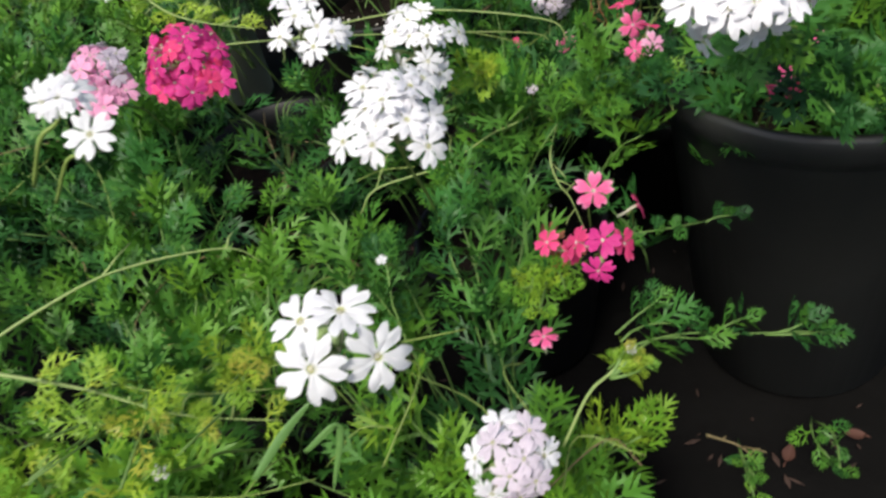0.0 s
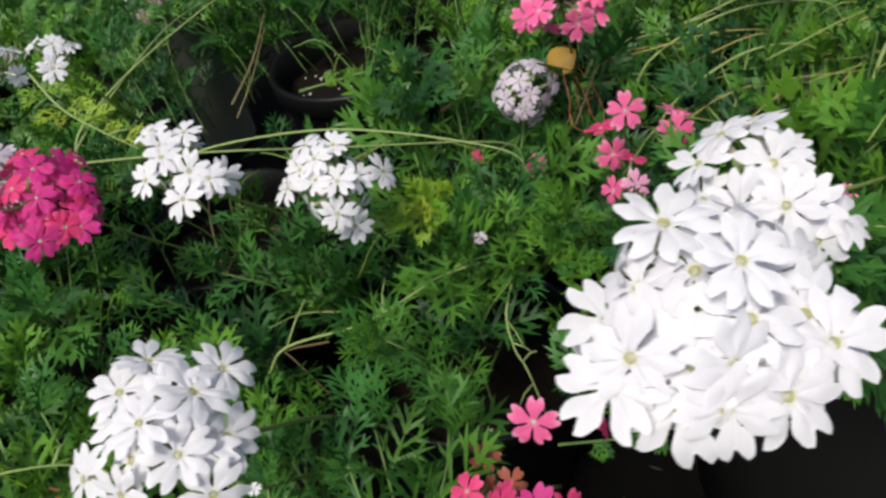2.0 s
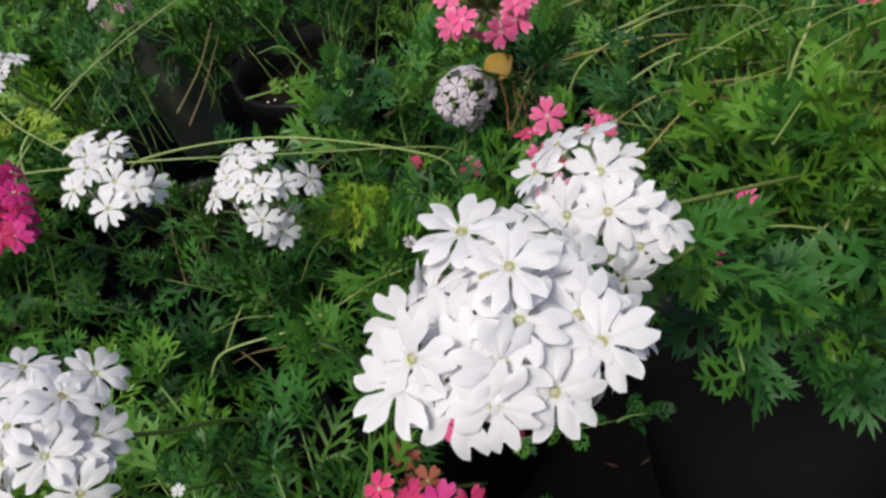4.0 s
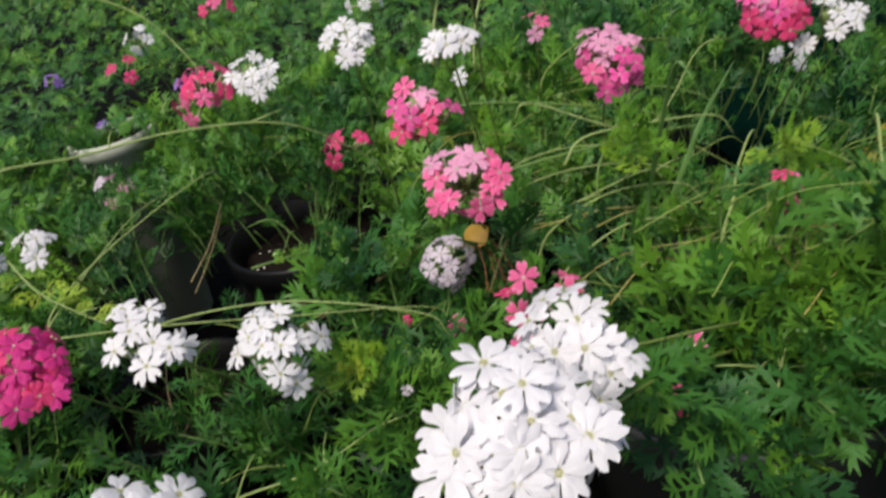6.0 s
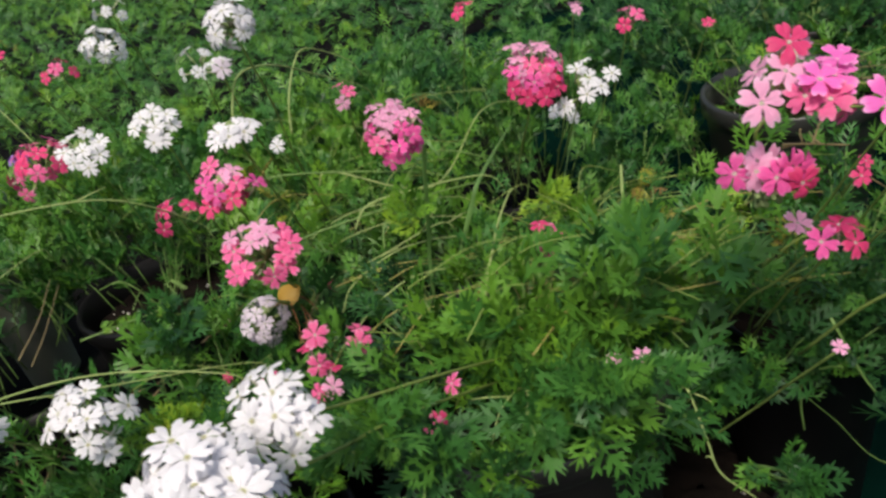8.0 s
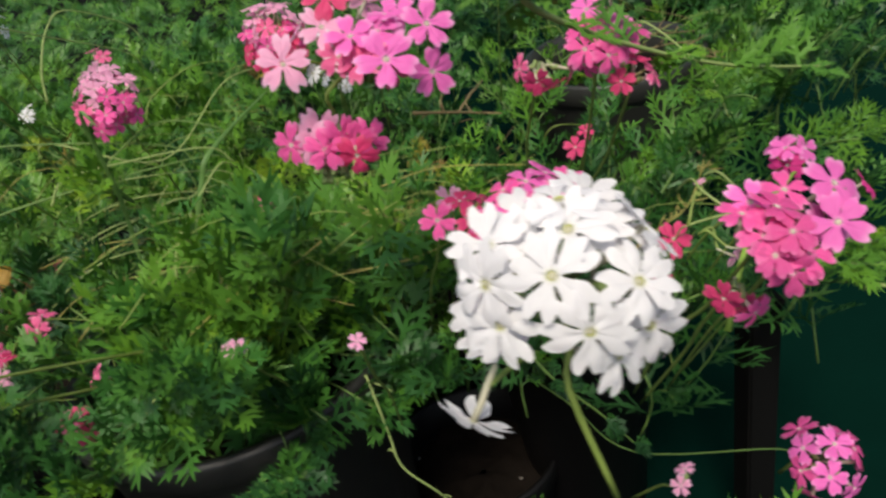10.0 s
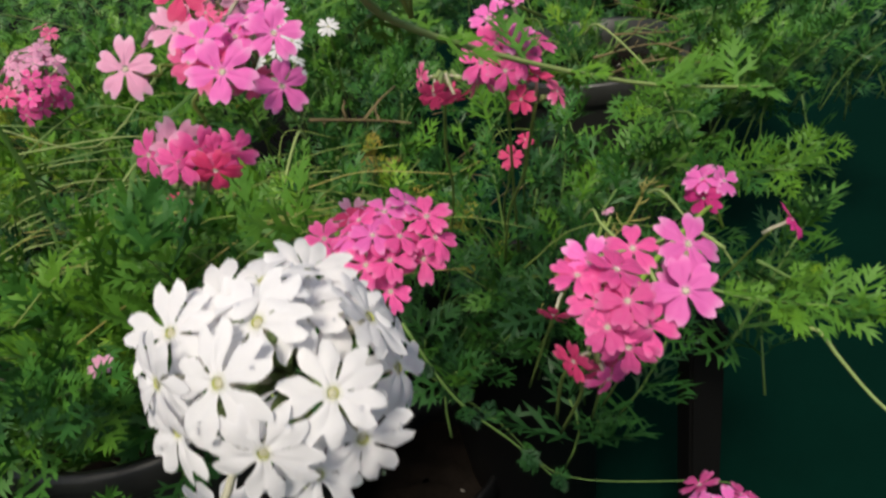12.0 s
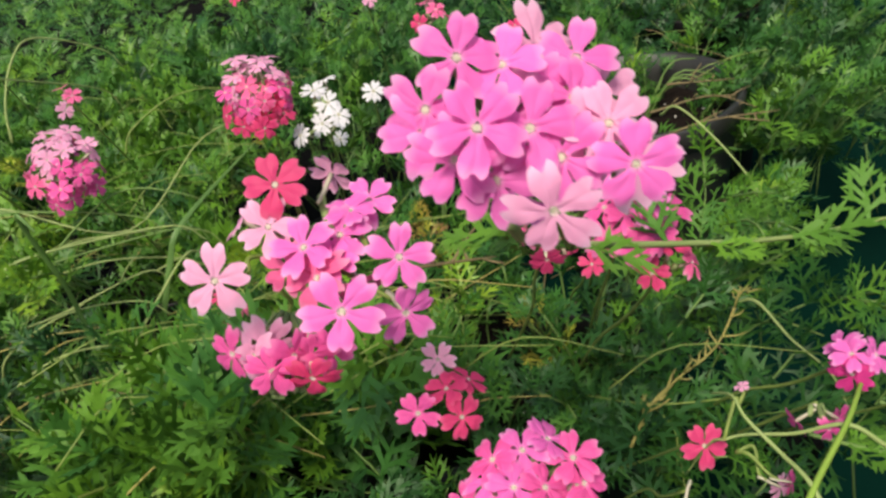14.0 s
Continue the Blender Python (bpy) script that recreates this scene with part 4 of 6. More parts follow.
        o.matrix_basis = Matrix.Translation(p) @ turn_to(face, rng.uniform(0, 6.28)) @ Matrix.Scale(size / 0.012 * rng.uniform(0.92, 1.1), 4)
        neck = p - face * 0.005 * size / 0.012
        if count > 1 or radius > 0.004:
            v, g = tube([foot, (foot + neck) / 2 + ax * 0.0012, neck], (0.0007, 0.0009), 5)
            calyx.add(v, g)
    if calyx.n:
        part("calyx", calyx.mesh("calyx", [CALYX], True), t, "green calyx tubes")
    low = -ax * (0.0055 * size / 0.012 if count == 1 and not places else radius * (0.6 if places else 0.3))
    drop = max(0.03, centre[2] - 0.125)
    end = Vector(root) - Vector(centre) if root else Vector((rng.uniform(-0.10, 0.10) * drop, 0.75 * drop, -drop))
    mid = (low + end) / 2 + Vector((rng.uniform(-0.003, 0.003), rng.uniform(-0.003, 0.003), 0.003))
    thick = 0.0004 if count < 3 else 0.0005
    v, g = tube(smooth_path([low, low * 0.75 + end * 0.25, mid, end], 4), (thick, thick * 1.2), 6)
    part("stalk", mesh_from("stalk", v, g, [OLIVE], smooth=True), t)
    return t


heads = []


def head(centre, radius, count, colours, size, **shape):
    heads.append(flower_head(centre, radius, count, colours.split(), size, seed=len(heads), **shape))


head((-0.0052, 0.2701, 0.2271), 0.016, 9, "white", 0.01254, axis=(0.1001, -0.4714, 0.8762), places=[(-0.0080, 0.0083, 0.0078), (0.0028, 0.0061, 0.0073), (-0.0013, -0.0046, 0.0053), (0.0068, -0.0081, 0.0018), (-0.0106, -0.0066, 0.0003), (0.0109, -0.0076, -0.0022), (0.0132, -0.0022, -0.0061), (0.0042, -0.0133, -0.0039), (-0.0033, 0.0004, 0.0070)])
head((0.0339, 0.2786, 0.2086), 0.0179, 11, "white", 0.01254, axis=(0.1001, -0.4714, 0.8762), places=[(-0.0061, 0.0059, 0.0088), (0.0029, 0.0054, 0.0081), (-0.0143, -0.0040, 0.0018), (-0.0020, -0.0073, 0.0053), (0.0050, -0.0080, 0.0036), (0.0103, -0.0043, 0.0021), (0.0156, 0.0031, -0.0031), (0.0038, -0.0144, -0.0035), (0.0066, -0.0112, -0.0116), (-0.0018, -0.0012, 0.0076), (-0.0083, -0.0017, 0.0066)])
head((0.0390, 0.1580, 0.2480), 0.016, 14, "white", 0.01200, fill=0, axis=(0.1001, -0.4714, 0.8762), places=[(-0.0014, 0.0074, 0.0080), (-0.0041, 0.0017, 0.0077), (0.0070, 0.0021, 0.0061), (0.0091, 0.0075, 0.0037), (-0.0048, -0.0023, 0.0065), (0.0006, -0.0036, 0.0068), (-0.0028, -0.0080, 0.0034), (0.0061, -0.0076, 0.0034), (0.0095, -0.0057, 0.0021), (0.0122, -0.0023, 0.0001), (-0.0099, -0.0072, -0.0005), (-0.0030, -0.0105, -0.0004), (0.0091, -0.0091, -0.0043), (0.0038, 0.0002, 0.0072)])
head((0.0233, 0.1098, 0.2255), 0.013, 4, "white", 0.0154, axis=(0.0872, -0.4659, 0.8805), places=[(-0.0070, 0.0023, 0.0055), (0.0034, 0.0029, 0.0057), (-0.0030, -0.0086, 0.0008), (0.0100, -0.0039, -0.0040)])
head((0.1184, 0.1498, 0.2689), 0.0175, 21, "white", 0.01177, extra=16, root=(0.2050, 0.2900, 0.1600), axis=(0.1017, -0.4905, 0.8655), places=[(-0.0059, -0.0060, 0.0079), (-0.0011, 0.0011, 0.0095), (0.0054, -0.0003, 0.0078), (0.0003, -0.0110, 0.0059), (0.0060, -0.0106, 0.0034), (-0.0095, -0.0082, 0.0052), (-0.0058, -0.0134, 0.0022), (-0.0011, -0.0141, 0.0026), (-0.0036, 0.0076, 0.0095), (0.0031, 0.0085, 0.0085), (-0.0124, -0.0025, 0.0059), (0.0107, -0.0060, 0.0018), (0.0134, -0.0010, 0.0006), (0.0099, 0.0031, 0.0054), (-0.0116, -0.0093, 0.0021), (0.0056, -0.0123, 0.0015), (0.0163, 0.0032, -0.0037), (0.0026, -0.0066, 0.0075), (0.0093, -0.0039, 0.0045), (-0.0081, -0.0002, 0.0086), (-0.0039, -0.0107, 0.0060)])
head((0.1329, 0.1798, 0.2614), 0.014, 13, "white", 0.01078, extra=16, root=(0.2150, 0.3050, 0.1600), axis=(0.1017, -0.4905, 0.8655), places=[(-0.0092, 0.0027, 0.0055), (0.0003, -0.0007, 0.0063), (0.0042, -0.0061, 0.0022), (0.0081, -0.0017, 0.0016), (0.0046, -0.0089, -0.0020), (-0.0054, -0.0066, 0.0038), (0.0004, -0.0069, 0.0035), (-0.0052, 0.0061, 0.0071), (0.0040, 0.0056, 0.0061), (0.0084, -0.0050, -0.0016), (0.0018, -0.0104, -0.0069), (-0.0022, -0.0050, 0.0051), (-0.0103, -0.0025, 0.0033)])
head((0.3141, 0.1069, 0.2903), 0.017, 17, "white", 0.0118, fill=0, root=(0.3176, 0.1039, 0.2435), axis=(-0.0274, -0.5435, 0.8390), places=[(-0.0031, -0.0024, 0.0064), (0.0011, -0.0038, 0.0062), (0.0059, -0.0015, 0.0063), (-0.0031, -0.0084, 0.0028), (0.0074, -0.0100, -0.0004), (-0.0005, -0.0130, -0.0033), (0.0090, -0.0098, -0.0083), (-0.0091, -0.0005, 0.0050), (-0.0038, 0.0020, 0.0080), (0.0020, 0.0016, 0.0081), (0.0070, 0.0044, 0.0076), (0.0105, -0.0005, 0.0042), (0.0128, -0.0011, 0.0017), (0.0149, -0.0018, -0.0063), (-0.0105, -0.0043, 0.0014), (-0.0139, -0.0035, -0.0027), (-0.0108, -0.0072, -0.0033), (0.0035, -0.0120, -0.0100)])
head((0.2985, 0.1128, 0.2600), 0.002, 1, "white", 0.0120, exact=True, axis=(-0.55, -0.25, -0.8), root=(0.3094, 0.1108, 0.2719))
head((0.3056, 0.1234, 0.2675), 0.002, 1, "white", 0.012, exact=True, axis=(-0.2, -0.9, 0.3), root=(0.3111, 0.1148, 0.2783))
head((0.0668, 0.4164, 0.2772), 0.0165, 8, "white", 0.011, axis=(0.0233, -0.5907, 0.8066), places=[(0.0001, 0.0018, 0.0084), (0.0078, -0.0020, 0.0042), (-0.0086, -0.0058, 0.0019), (0.0019, -0.0089, 0.0013), (0.0097, -0.0052, 0.0004), (-0.0011, -0.0131, -0.0053), (-0.0050, -0.0025, 0.0058), (0.0033, -0.0125, -0.0045)])
head((0.1149, 0.3513, 0.2835), 0.014, 6, "white", 0.011, axis=(0.0233, -0.5907, 0.8066), places=[(-0.0055, -0.0053, 0.0026), (0.0017, -0.0042, 0.0038), (0.0085, -0.0012, 0.0024), (-0.0079, -0.0069, -0.0004), (-0.0008, -0.0087, 0.0002), (0.0056, -0.0062, 0.0004)])
head((-0.0144, 0.5279, 0.2442), 0.02, 8, "white", 0.01276, axis=(0.0233, -0.5907, 0.8066), places=[(-0.0084, 0.0024, 0.0093), (0.0048, 0.0033, 0.0099), (0.0134, 0.0002, 0.0039), (-0.0121, -0.0047, 0.0029), (0.0030, -0.0101, 0.0023), (0.0127, -0.0092, -0.0032), (-0.0038, -0.0140, -0.0035), (0.0047, -0.0157, -0.0087)])
head((0.2922, 0.4209, 0.2397), 0.0192, 6, "white", 0.01155, axis=(-0.0345, -0.5731, 0.8188), places=[(0.0033, 0.0077, 0.0112), (0.0030, -0.0062, 0.0045), (-0.0019, -0.0139, -0.0026), (-0.0150, -0.0063, -0.0095), (-0.0026, -0.0005, 0.0085), (0.0063, -0.0108, -0.0019)])
head((-0.0596, 0.2775, 0.2178), 0.0215, 17, "magenta magenta magenta magenta red", 0.01188, extra=24, axis=(0.0964, -0.4703, 0.8772), places=[(-0.0082, 0.0091, 0.0107), (-0.0002, 0.0103, 0.0107), (0.0086, 0.0084, 0.0080), (-0.0079, -0.0009, 0.0080), (0.0152, 0.0004, 0.0028), (-0.0095, -0.0077, 0.0038), (0.0158, -0.0078, -0.0008), (-0.0019, -0.0148, 0.0002), (0.0082, -0.0142, 0.0006), (0.0131, -0.0139, -0.0033), (0.0169, -0.0036, -0.0005), (0.0089, -0.0027, 0.0065), (0.0158, -0.0110, -0.0060), (-0.0137, -0.0026, 0.0052), (-0.0012, 0.0005, 0.0092), (0.0060, -0.0178, -0.0044), (-0.0075, -0.0143, -0.0022)])
head((-0.1322, 0.3324, 0.1938), 0.021, 9, "pale pale dusty", 0.01375, extra=24, axis=(0.0930, -0.4652, 0.8803), places=[(-0.0028, 0.0186, 0.0108), (-0.0033, 0.0011, 0.0089), (-0.0026, -0.0101, 0.0037), (0.0022, -0.0174, -0.0030), (0.0111, -0.0155, -0.0030), (0.0170, -0.0081, -0.0043), (0.0089, 0.0133, 0.0069), (0.0074, -0.0182, -0.0065), (-0.0085, -0.0030, 0.0064)])
head((0.1109, 0.3367, 0.2322), 0.02, 13, "pale pink pink pink", 0.01188, fade=True, axis=(0.0233, -0.5907, 0.8066), places=[(-0.0083, 0.0058, 0.0107), (0.0027, 0.0045, 0.0108), (0.0121, 0.0001, 0.0048), (-0.0123, -0.0041, 0.0046), (-0.0081, -0.0129, -0.0027), (-0.0122, -0.0108, -0.0050), (0.0115, -0.0078, -0.0015), (0.0114, -0.0098, -0.0072), (0.0041, -0.0143, -0.0085), (-0.0031, -0.0042, 0.0077), (0.0052, -0.0031, 0.0071), (-0.0128, 0.0015, 0.0074), (0.0133, -0.0042, 0.0003)])
head((0.0941, 0.3915, 0.2459), 0.018, 9, "pale pink pink rose red", 0.01188, fade=True, axis=(0.0233, -0.5907, 0.8066), places=[(-0.0045, 0.0031, 0.0096), (0.0061, 0.0015, 0.0077), (-0.0098, -0.0042, 0.0042), (-0.0038, -0.0110, 0.0002), (0.0034, -0.0128, -0.0036), (-0.0094, -0.0112, -0.0057), (0.0152, -0.0009, -0.0029), (0.0003, -0.0045, 0.0060), (0.0073, -0.0074, 0.0014)])
head((0.1839, 0.3955, 0.2488), 0.0187, 12, "pale pink rose rose", 0.011, extra=26, fade=True, axis=(0.0233, -0.5907, 0.8066), places=[(-0.0074, 0.0129, 0.0114), (0.0044, 0.0091, 0.0112), (0.0111, 0.0045, 0.0067), (-0.0134, -0.0004, 0.0052), (-0.0037, -0.0069, 0.0049), (0.0095, -0.0054, 0.0009), (-0.0107, -0.0107, -0.0012), (0.0004, -0.0136, -0.0036), (0.0121, -0.0070, -0.0085), (-0.0059, -0.0137, -0.0106), (0.0024, -0.0137, -0.0088), (-0.0058, 0.0005, 0.0088)])
head((0.2663, 0.4188, 0.2529), 0.02, 13, "pale pink rose red", 0.01188, extra=30, fade=True, axis=(0.0115, -0.5913, 0.8064), places=[(-0.0074, 0.0128, 0.0119), (0.0072, 0.0107, 0.0118), (0.0132, 0.0037, 0.0058), (-0.0136, -0.0035, 0.0051), (-0.0036, -0.0053, 0.0066), (0.0077, -0.0091, -0.0018), (-0.0163, -0.0090, -0.0034), (-0.0099, -0.0148, -0.0086), (0.0004, -0.0147, -0.0106), (0.0100, -0.0097, -0.0083), (-0.0044, -0.0136, -0.0012), (-0.0081, 0.0009, 0.0093), (0.0049, -0.0057, 0.0040)])
head((0.3277, 0.1807, 0.2544), 0.0165, 13, "orchid rose rose rose", 0.011, fill=0, root=(0.3140, 0.2450, 0.1690), fade=True, axis=(-0.0221, -0.5424, 0.8398), places=[(0.0008, 0.0017, 0.0085), (0.0092, -0.0007, 0.0048), (0.0059, 0.0029, 0.0075), (-0.0073, -0.0017, 0.0063), (-0.0027, -0.0049, 0.0063), (0.0030, -0.0058, 0.0053), (0.0078, -0.0082, -0.0002), (-0.0119, -0.0036, 0.0017), (-0.0057, -0.0089, 0.0019), (-0.0003, -0.0098, 0.0024), (-0.0020, -0.0120, -0.0051), (0.0103, -0.0042, 0.0016), (-0.0055, 0.0017, 0.0080)])
head((0.3638, 0.1376, 0.2623), 0.0165, 9, "rose orchid rose rose", 0.01045, fill=0, fade=True, axis=(-0.0274, -0.5435, 0.8390), places=[(-0.0037, 0.0008, 0.0078), (0.0051, 0.0023, 0.0074), (0.0001, -0.0026, 0.0066), (-0.0049, -0.0071, 0.0041), (-0.0067, -0.0013, 0.0066), (-0.0014, -0.0124, -0.0033), (-0.0046, -0.0104, 0.0010), (0.0030, -0.0104, -0.0010), (-0.0003, -0.0079, 0.0034)])
head((0.3766, 0.1379, 0.2638), 0.01, 2, "orchid", 0.0116, axis=(-0.0274, -0.5435, 0.8390), places=[(0.0004, -0.0001, 0.0045), (-0.0030, -0.0068, -0.0001)])
head((0.3681, 0.2314, 0.2760), 0.016, 9, "orchid orchid rose", 0.01078, fade=True, axis=(-0.0221, -0.5424, 0.8398), places=[(-0.0031, 0.0033, 0.0081), (0.0039, 0.0033, 0.0077), (-0.0082, -0.0034, 0.0045), (-0.0035, -0.0071, 0.0036), (0.0020, -0.0065, 0.0034), (0.0079, -0.0053, 0.0011), (-0.0091, -0.0090, -0.0003), (-0.0030, -0.0125, -0.0031), (0.0021, -0.0106, -0.0009)])
head((0.3316, 0.1630, 0.3370), 0.034, 19, "orchid orchid orchid orchid pale", 0.0088, fill=0, tilt=0.3, axis=(-0.0353, -0.8017, 0.4249), root=(0.3426, 0.1889, 0.2991), places=[(-0.0024, -0.0097, 0.0104), (0.0041, -0.0134, 0.0073), (-0.0064, -0.0154, 0.0073), (0.0009, -0.0193, 0.0039), (-0.0063, -0.0206, 0.0034), (0.0018, -0.0077, 0.0109), (-0.0016, -0.0166, 0.0066), (-0.0095, -0.0173, 0.0054), (0.0060, -0.0158, 0.0049), (0.0001, -0.0128, 0.0086), (-0.0105, -0.0117, 0.0085), (0.0055, -0.0098, 0.0098), (-0.0062, -0.0080, 0.0110), (-0.0040, -0.0184, 0.0058), (0.0042, -0.0180, 0.0050), (-0.0118, -0.0148, 0.0078), (0.0088, -0.0120, 0.0068), (-0.0022, -0.0215, 0.0018), (0.0072, -0.0190, 0.0018)])
head((0.3445, 0.1674, 0.3264), 0.008, 1, "pale", 0.01298, root=(0.3426, 0.1889, 0.2991), axis=(-0.0235, -0.5329, 0.8458), places=[(-0.0012, -0.0034, 0.0020)])
head((0.0551, 0.1070, 0.1773), 0.0095, 16, "white dusty", 0.0098, cap=88, loose=0.2, axis=(0, -0.6, 0.75))
head((-0.0268, 0.1447, 0.2757), 0.006, 3, "white", 0.01012, axis=(0.1391, -0.7431, 0.6545), tilt=0.25, root=(-0.0508, 0.1516, 0.2505), places=[(-0.0021, -0.0027, 0.0008), (0.0043, -0.0004, 0.0007), (0.0018, -0.0027, 0.0012)])
head((-0.0211, 0.1392, 0.2683), 0.004, 1, "white", 0.01155, axis=(0.1391, -0.7431, 0.6545), tilt=0.1, root=(-0.0460, 0.1488, 0.2463), places=[(0.0011, -0.0017, 0.0009)])
head((-0.0467, 0.7644, 0.2651), 0.017, 14, "white", 0.014, loose=0.25)
head((0.0542, 0.6404, 0.2537), 0.012, 6, "white", 0.012, loose=0.3)
head((-0.1704, 0.7632, 0.2382), 0.012, 5, "white", 0.0125, loose=0.25)
head((0.1254, 0.3759, 0.3229), 0.0105, 15, "white", 0.0105, cap=120)
head((0.1091, 0.4070, 0.2974), 0.007, 4, "white dusty", 0.01, loose=0.3)
head((-0.0587, 0.8774, 0.2805), 0.014, 5, "white", 0.014)
head((0.0929, 0.3673, 0.1776), 0.0118, 20, "dusty", 0.0095, cap=120)
head((0.3160, 0.4413, 0.2326), 0.002, 1, "white", 0.012, axis=(0.1, -0.7, 0.7))
head((0.2903, 0.4620, 0.2072), 0.008, 3, "white", 0.01)
head((0.1149, 0.4829, 0.2287), 0.004, 2, "white", 0.009)
head((-0.0645, 0.3268, 0.2402), 0.008, 4, "white", 0.01)
head((-0.1267, 0.3800, 0.2204), 0.011, 6, "white", 0.011, squash=0.6)
head((-0.1010, 0.3842, 0.2190), 0.007, 3, "white", 0.011, squash=0.5)
head((0.0415, 0.4735, 0.2042), 0.012, 6, "red pink", 0.0115, loose=0.3)
head((-0.0587, 0.5591, 0.2316), 0.019, 15, "red pink red", 0.014, loose=0.35)
head((-0.1029, 0.6143, 0.3178), 0.019, 14, "rose pink red", 0.015, loose=0.3)
head((-0.1019, 0.7916, 0.2470), 0.014, 5, "red pink", 0.014)
head((-0.2025, 0.7702, 0.2095), 0.016, 4, "pink red", 0.014)
head((-0.1618, 0.5897, 0.1642), 0.013, 5, "dusty pale red", 0.012)
head((-0.2420, 0.7704, 0.1680), 0.004, 1, "purple", 0.014)
head((-0.3038, 0.8330, 0.2040), 0.008, 3, "purple", 0.013)
head((-0.0752, 0.5720, 0.2354), 0.005, 2, "purple", 0.011)
head((-0.0952, 0.6315, 0.3291), 0.006, 2, "purple", 0.012)
head((0.1614, 0.4906, 0.2446), 0.008, 3, "pink pale", 0.011)
head((0.0942, 0.3293, 0.1669), 0.002, 1, "pink", 0.0095, axis=(0.1, -0.8, 0.6))
head((0.0722, 0.3401, 0.1668), 0.002, 1, "red", 0.006, axis=(0.7, -0.4, 0.6))
head((0.1262, 0.3039, 0.2005), 0.003, 1, "pink", 0.0125, axis=(0, -0.8, 0.6))
head((0.1421, 0.3150, 0.1840), 0.006, 2, "pink", 0.012)
head((0.1211, 0.3175, 0.1796), 0.006, 2, "red pink", 0.012)
head((0.1264, 0.3014, 0.1736), 0.008, 3, "pink red pale", 0.011)
head((0.1268, 0.3921, 0.1742), 0.004, 2, "red", 0.007)
head((0.0896, 0.2049, 0.1772), 0.003, 1, "pink", 0.0125, axis=(-0.1, -0.8, 0.6))
head((0.1063, 0.2181, 0.1569), 0.002, 1, "red", 0.0115, axis=(0.9, 0.1, 0.4))
head((0.0889, 0.1859, 0.1681), 0.0085, 4, "magenta red red", 0.0115, axis=(0, -0.8, 0.6))
head((0.0746, 0.1940, 0.1650), 0.006, 2, "faded red", 0.0098)
head((0.0652, 0.1799, 0.1357), 0.003, 1, "pink", 0.011, axis=(0, 0.1, 1))
head((0.0884, 0.1245, 0.1901), 0.003, 1, "dusty", 0.003)
head((0.1655, 0.2520, 0.1770), 0.0067, 3, "red pink", 0.00902, axis=(-0.6, -0.6, 0.3), tilt=0.5, places=[(0.0009, -0.0010, 0.0027), (-0.0054, -0.0026, -0.0023), (0.0040, 0.0012, 0.0017)])
head((0.1779, 0.2610, 0.1890), 0.002, 1, "pink", 0.0105, axis=(-0.6, -0.3, 0.6))
head((0.1700, 0.2500, 0.1720), 0.002, 1, "red", 0.009, axis=(0.2, -0.8, 0.2))
head((0.2401, 0.3417, 0.1959), 0.008, 3, "red pale pink", 0.01, axis=(0.2, -0.5, 0.5))
head((0.2547, 0.5583, 0.2617), 0.005, 2, "red", 0.0125)
head((0.3552, 0.5141, 0.2380), 0.01, 4, "red pink", 0.0125)
head((0.3238, 0.5310, 0.2499), 0.005, 2, "pale", 0.011)
head((0.3985, 0.4894, 0.2322), 0.003, 1, "red", 0.01)
head((-0.1000, 0.6797, 0.2918), 0.004, 1, "red", 0.014)
head((-0.1585, 0.6799, 0.3379), 0.006, 2, "red", 0.014)
head((0.0733, 0.2113, 0.1550), 0.003, 1, "faded", 0.011, axis=(-0.2, -0.7, 0.6))
head((0.0789, 0.2029, 0.1519), 0.004, 2, "faded", 0.0095, axis=(0.1, -0.7, 0.5))
head((-0.0366, 0.1095, 0.1844), 0.002, 1, "dusty", 0.005)
head((0.0133, 0.1981, 0.1674), 0.002, 1, "white", 0.0045)
head((0.0750, 0.2812, 0.1745), 0.002, 1, "dusty", 0.005)
head((0.2998, 0.2219, 0.2916), 0.022, 8, "pale orchid orchid pink", 0.01232, root=(0.2956, 0.2289, 0.2841), extra=5, fade=True, axis=(-0.0235, -0.5329, 0.8458), places=[(-0.0081, -0.0038, 0.0073), (-0.0021, -0.0102, 0.0051), (0.0049, -0.0083, 0.0058), (-0.0011, -0.0146, 0.0010), (-0.0066, -0.0115, 0.0027), (0.0118, 0.0008, 0.0070), (0.0076, -0.0035, 0.0074), (0.0028, -0.0124, 0.0033)])
head((0.2844, 0.2168, 0.2652), 0.022, 8, "pale rose rose red red", 0.01232, fade=True, axis=(-0.1, -0.9, -0.3), root=(0.2956, 0.2289, 0.2841), places=[(-0.0109, -0.0024, 0.0069), (-0.0051, -0.0061, 0.0076), (-0.0007, -0.0095, 0.0065), (0.0045, -0.0076, 0.0074), (0.0082, -0.0090, 0.0051), (0.0127, -0.0065, 0.0037), (0.0075, -0.0121, 0.0027), (-0.0012, -0.0048, 0.0091)])
head((0.2801, 0.2101, 0.2953), 0.003, 1, "pale", 0.0135, axis=(-0.1, -0.85, 0.55), root=(0.2956, 0.2289, 0.2841))
head((0.2946, 0.2213, 0.3063), 0.003, 1, "red", 0.0125, axis=(0, -0.8, 0.6), root=(0.2956, 0.2289, 0.2841))
head((0.3035, 0.1910, 0.2959), 0.003, 1, "orchid", 0.0135, axis=(0, -0.85, 0.55), root=(0.2956, 0.2289, 0.2841))
head((0.3148, 0.1975, 0.2995), 0.003, 1, "orchid", 0.0125, axis=(0.1, -0.85, 0.5), root=(0.2956, 0.2289, 0.2841))
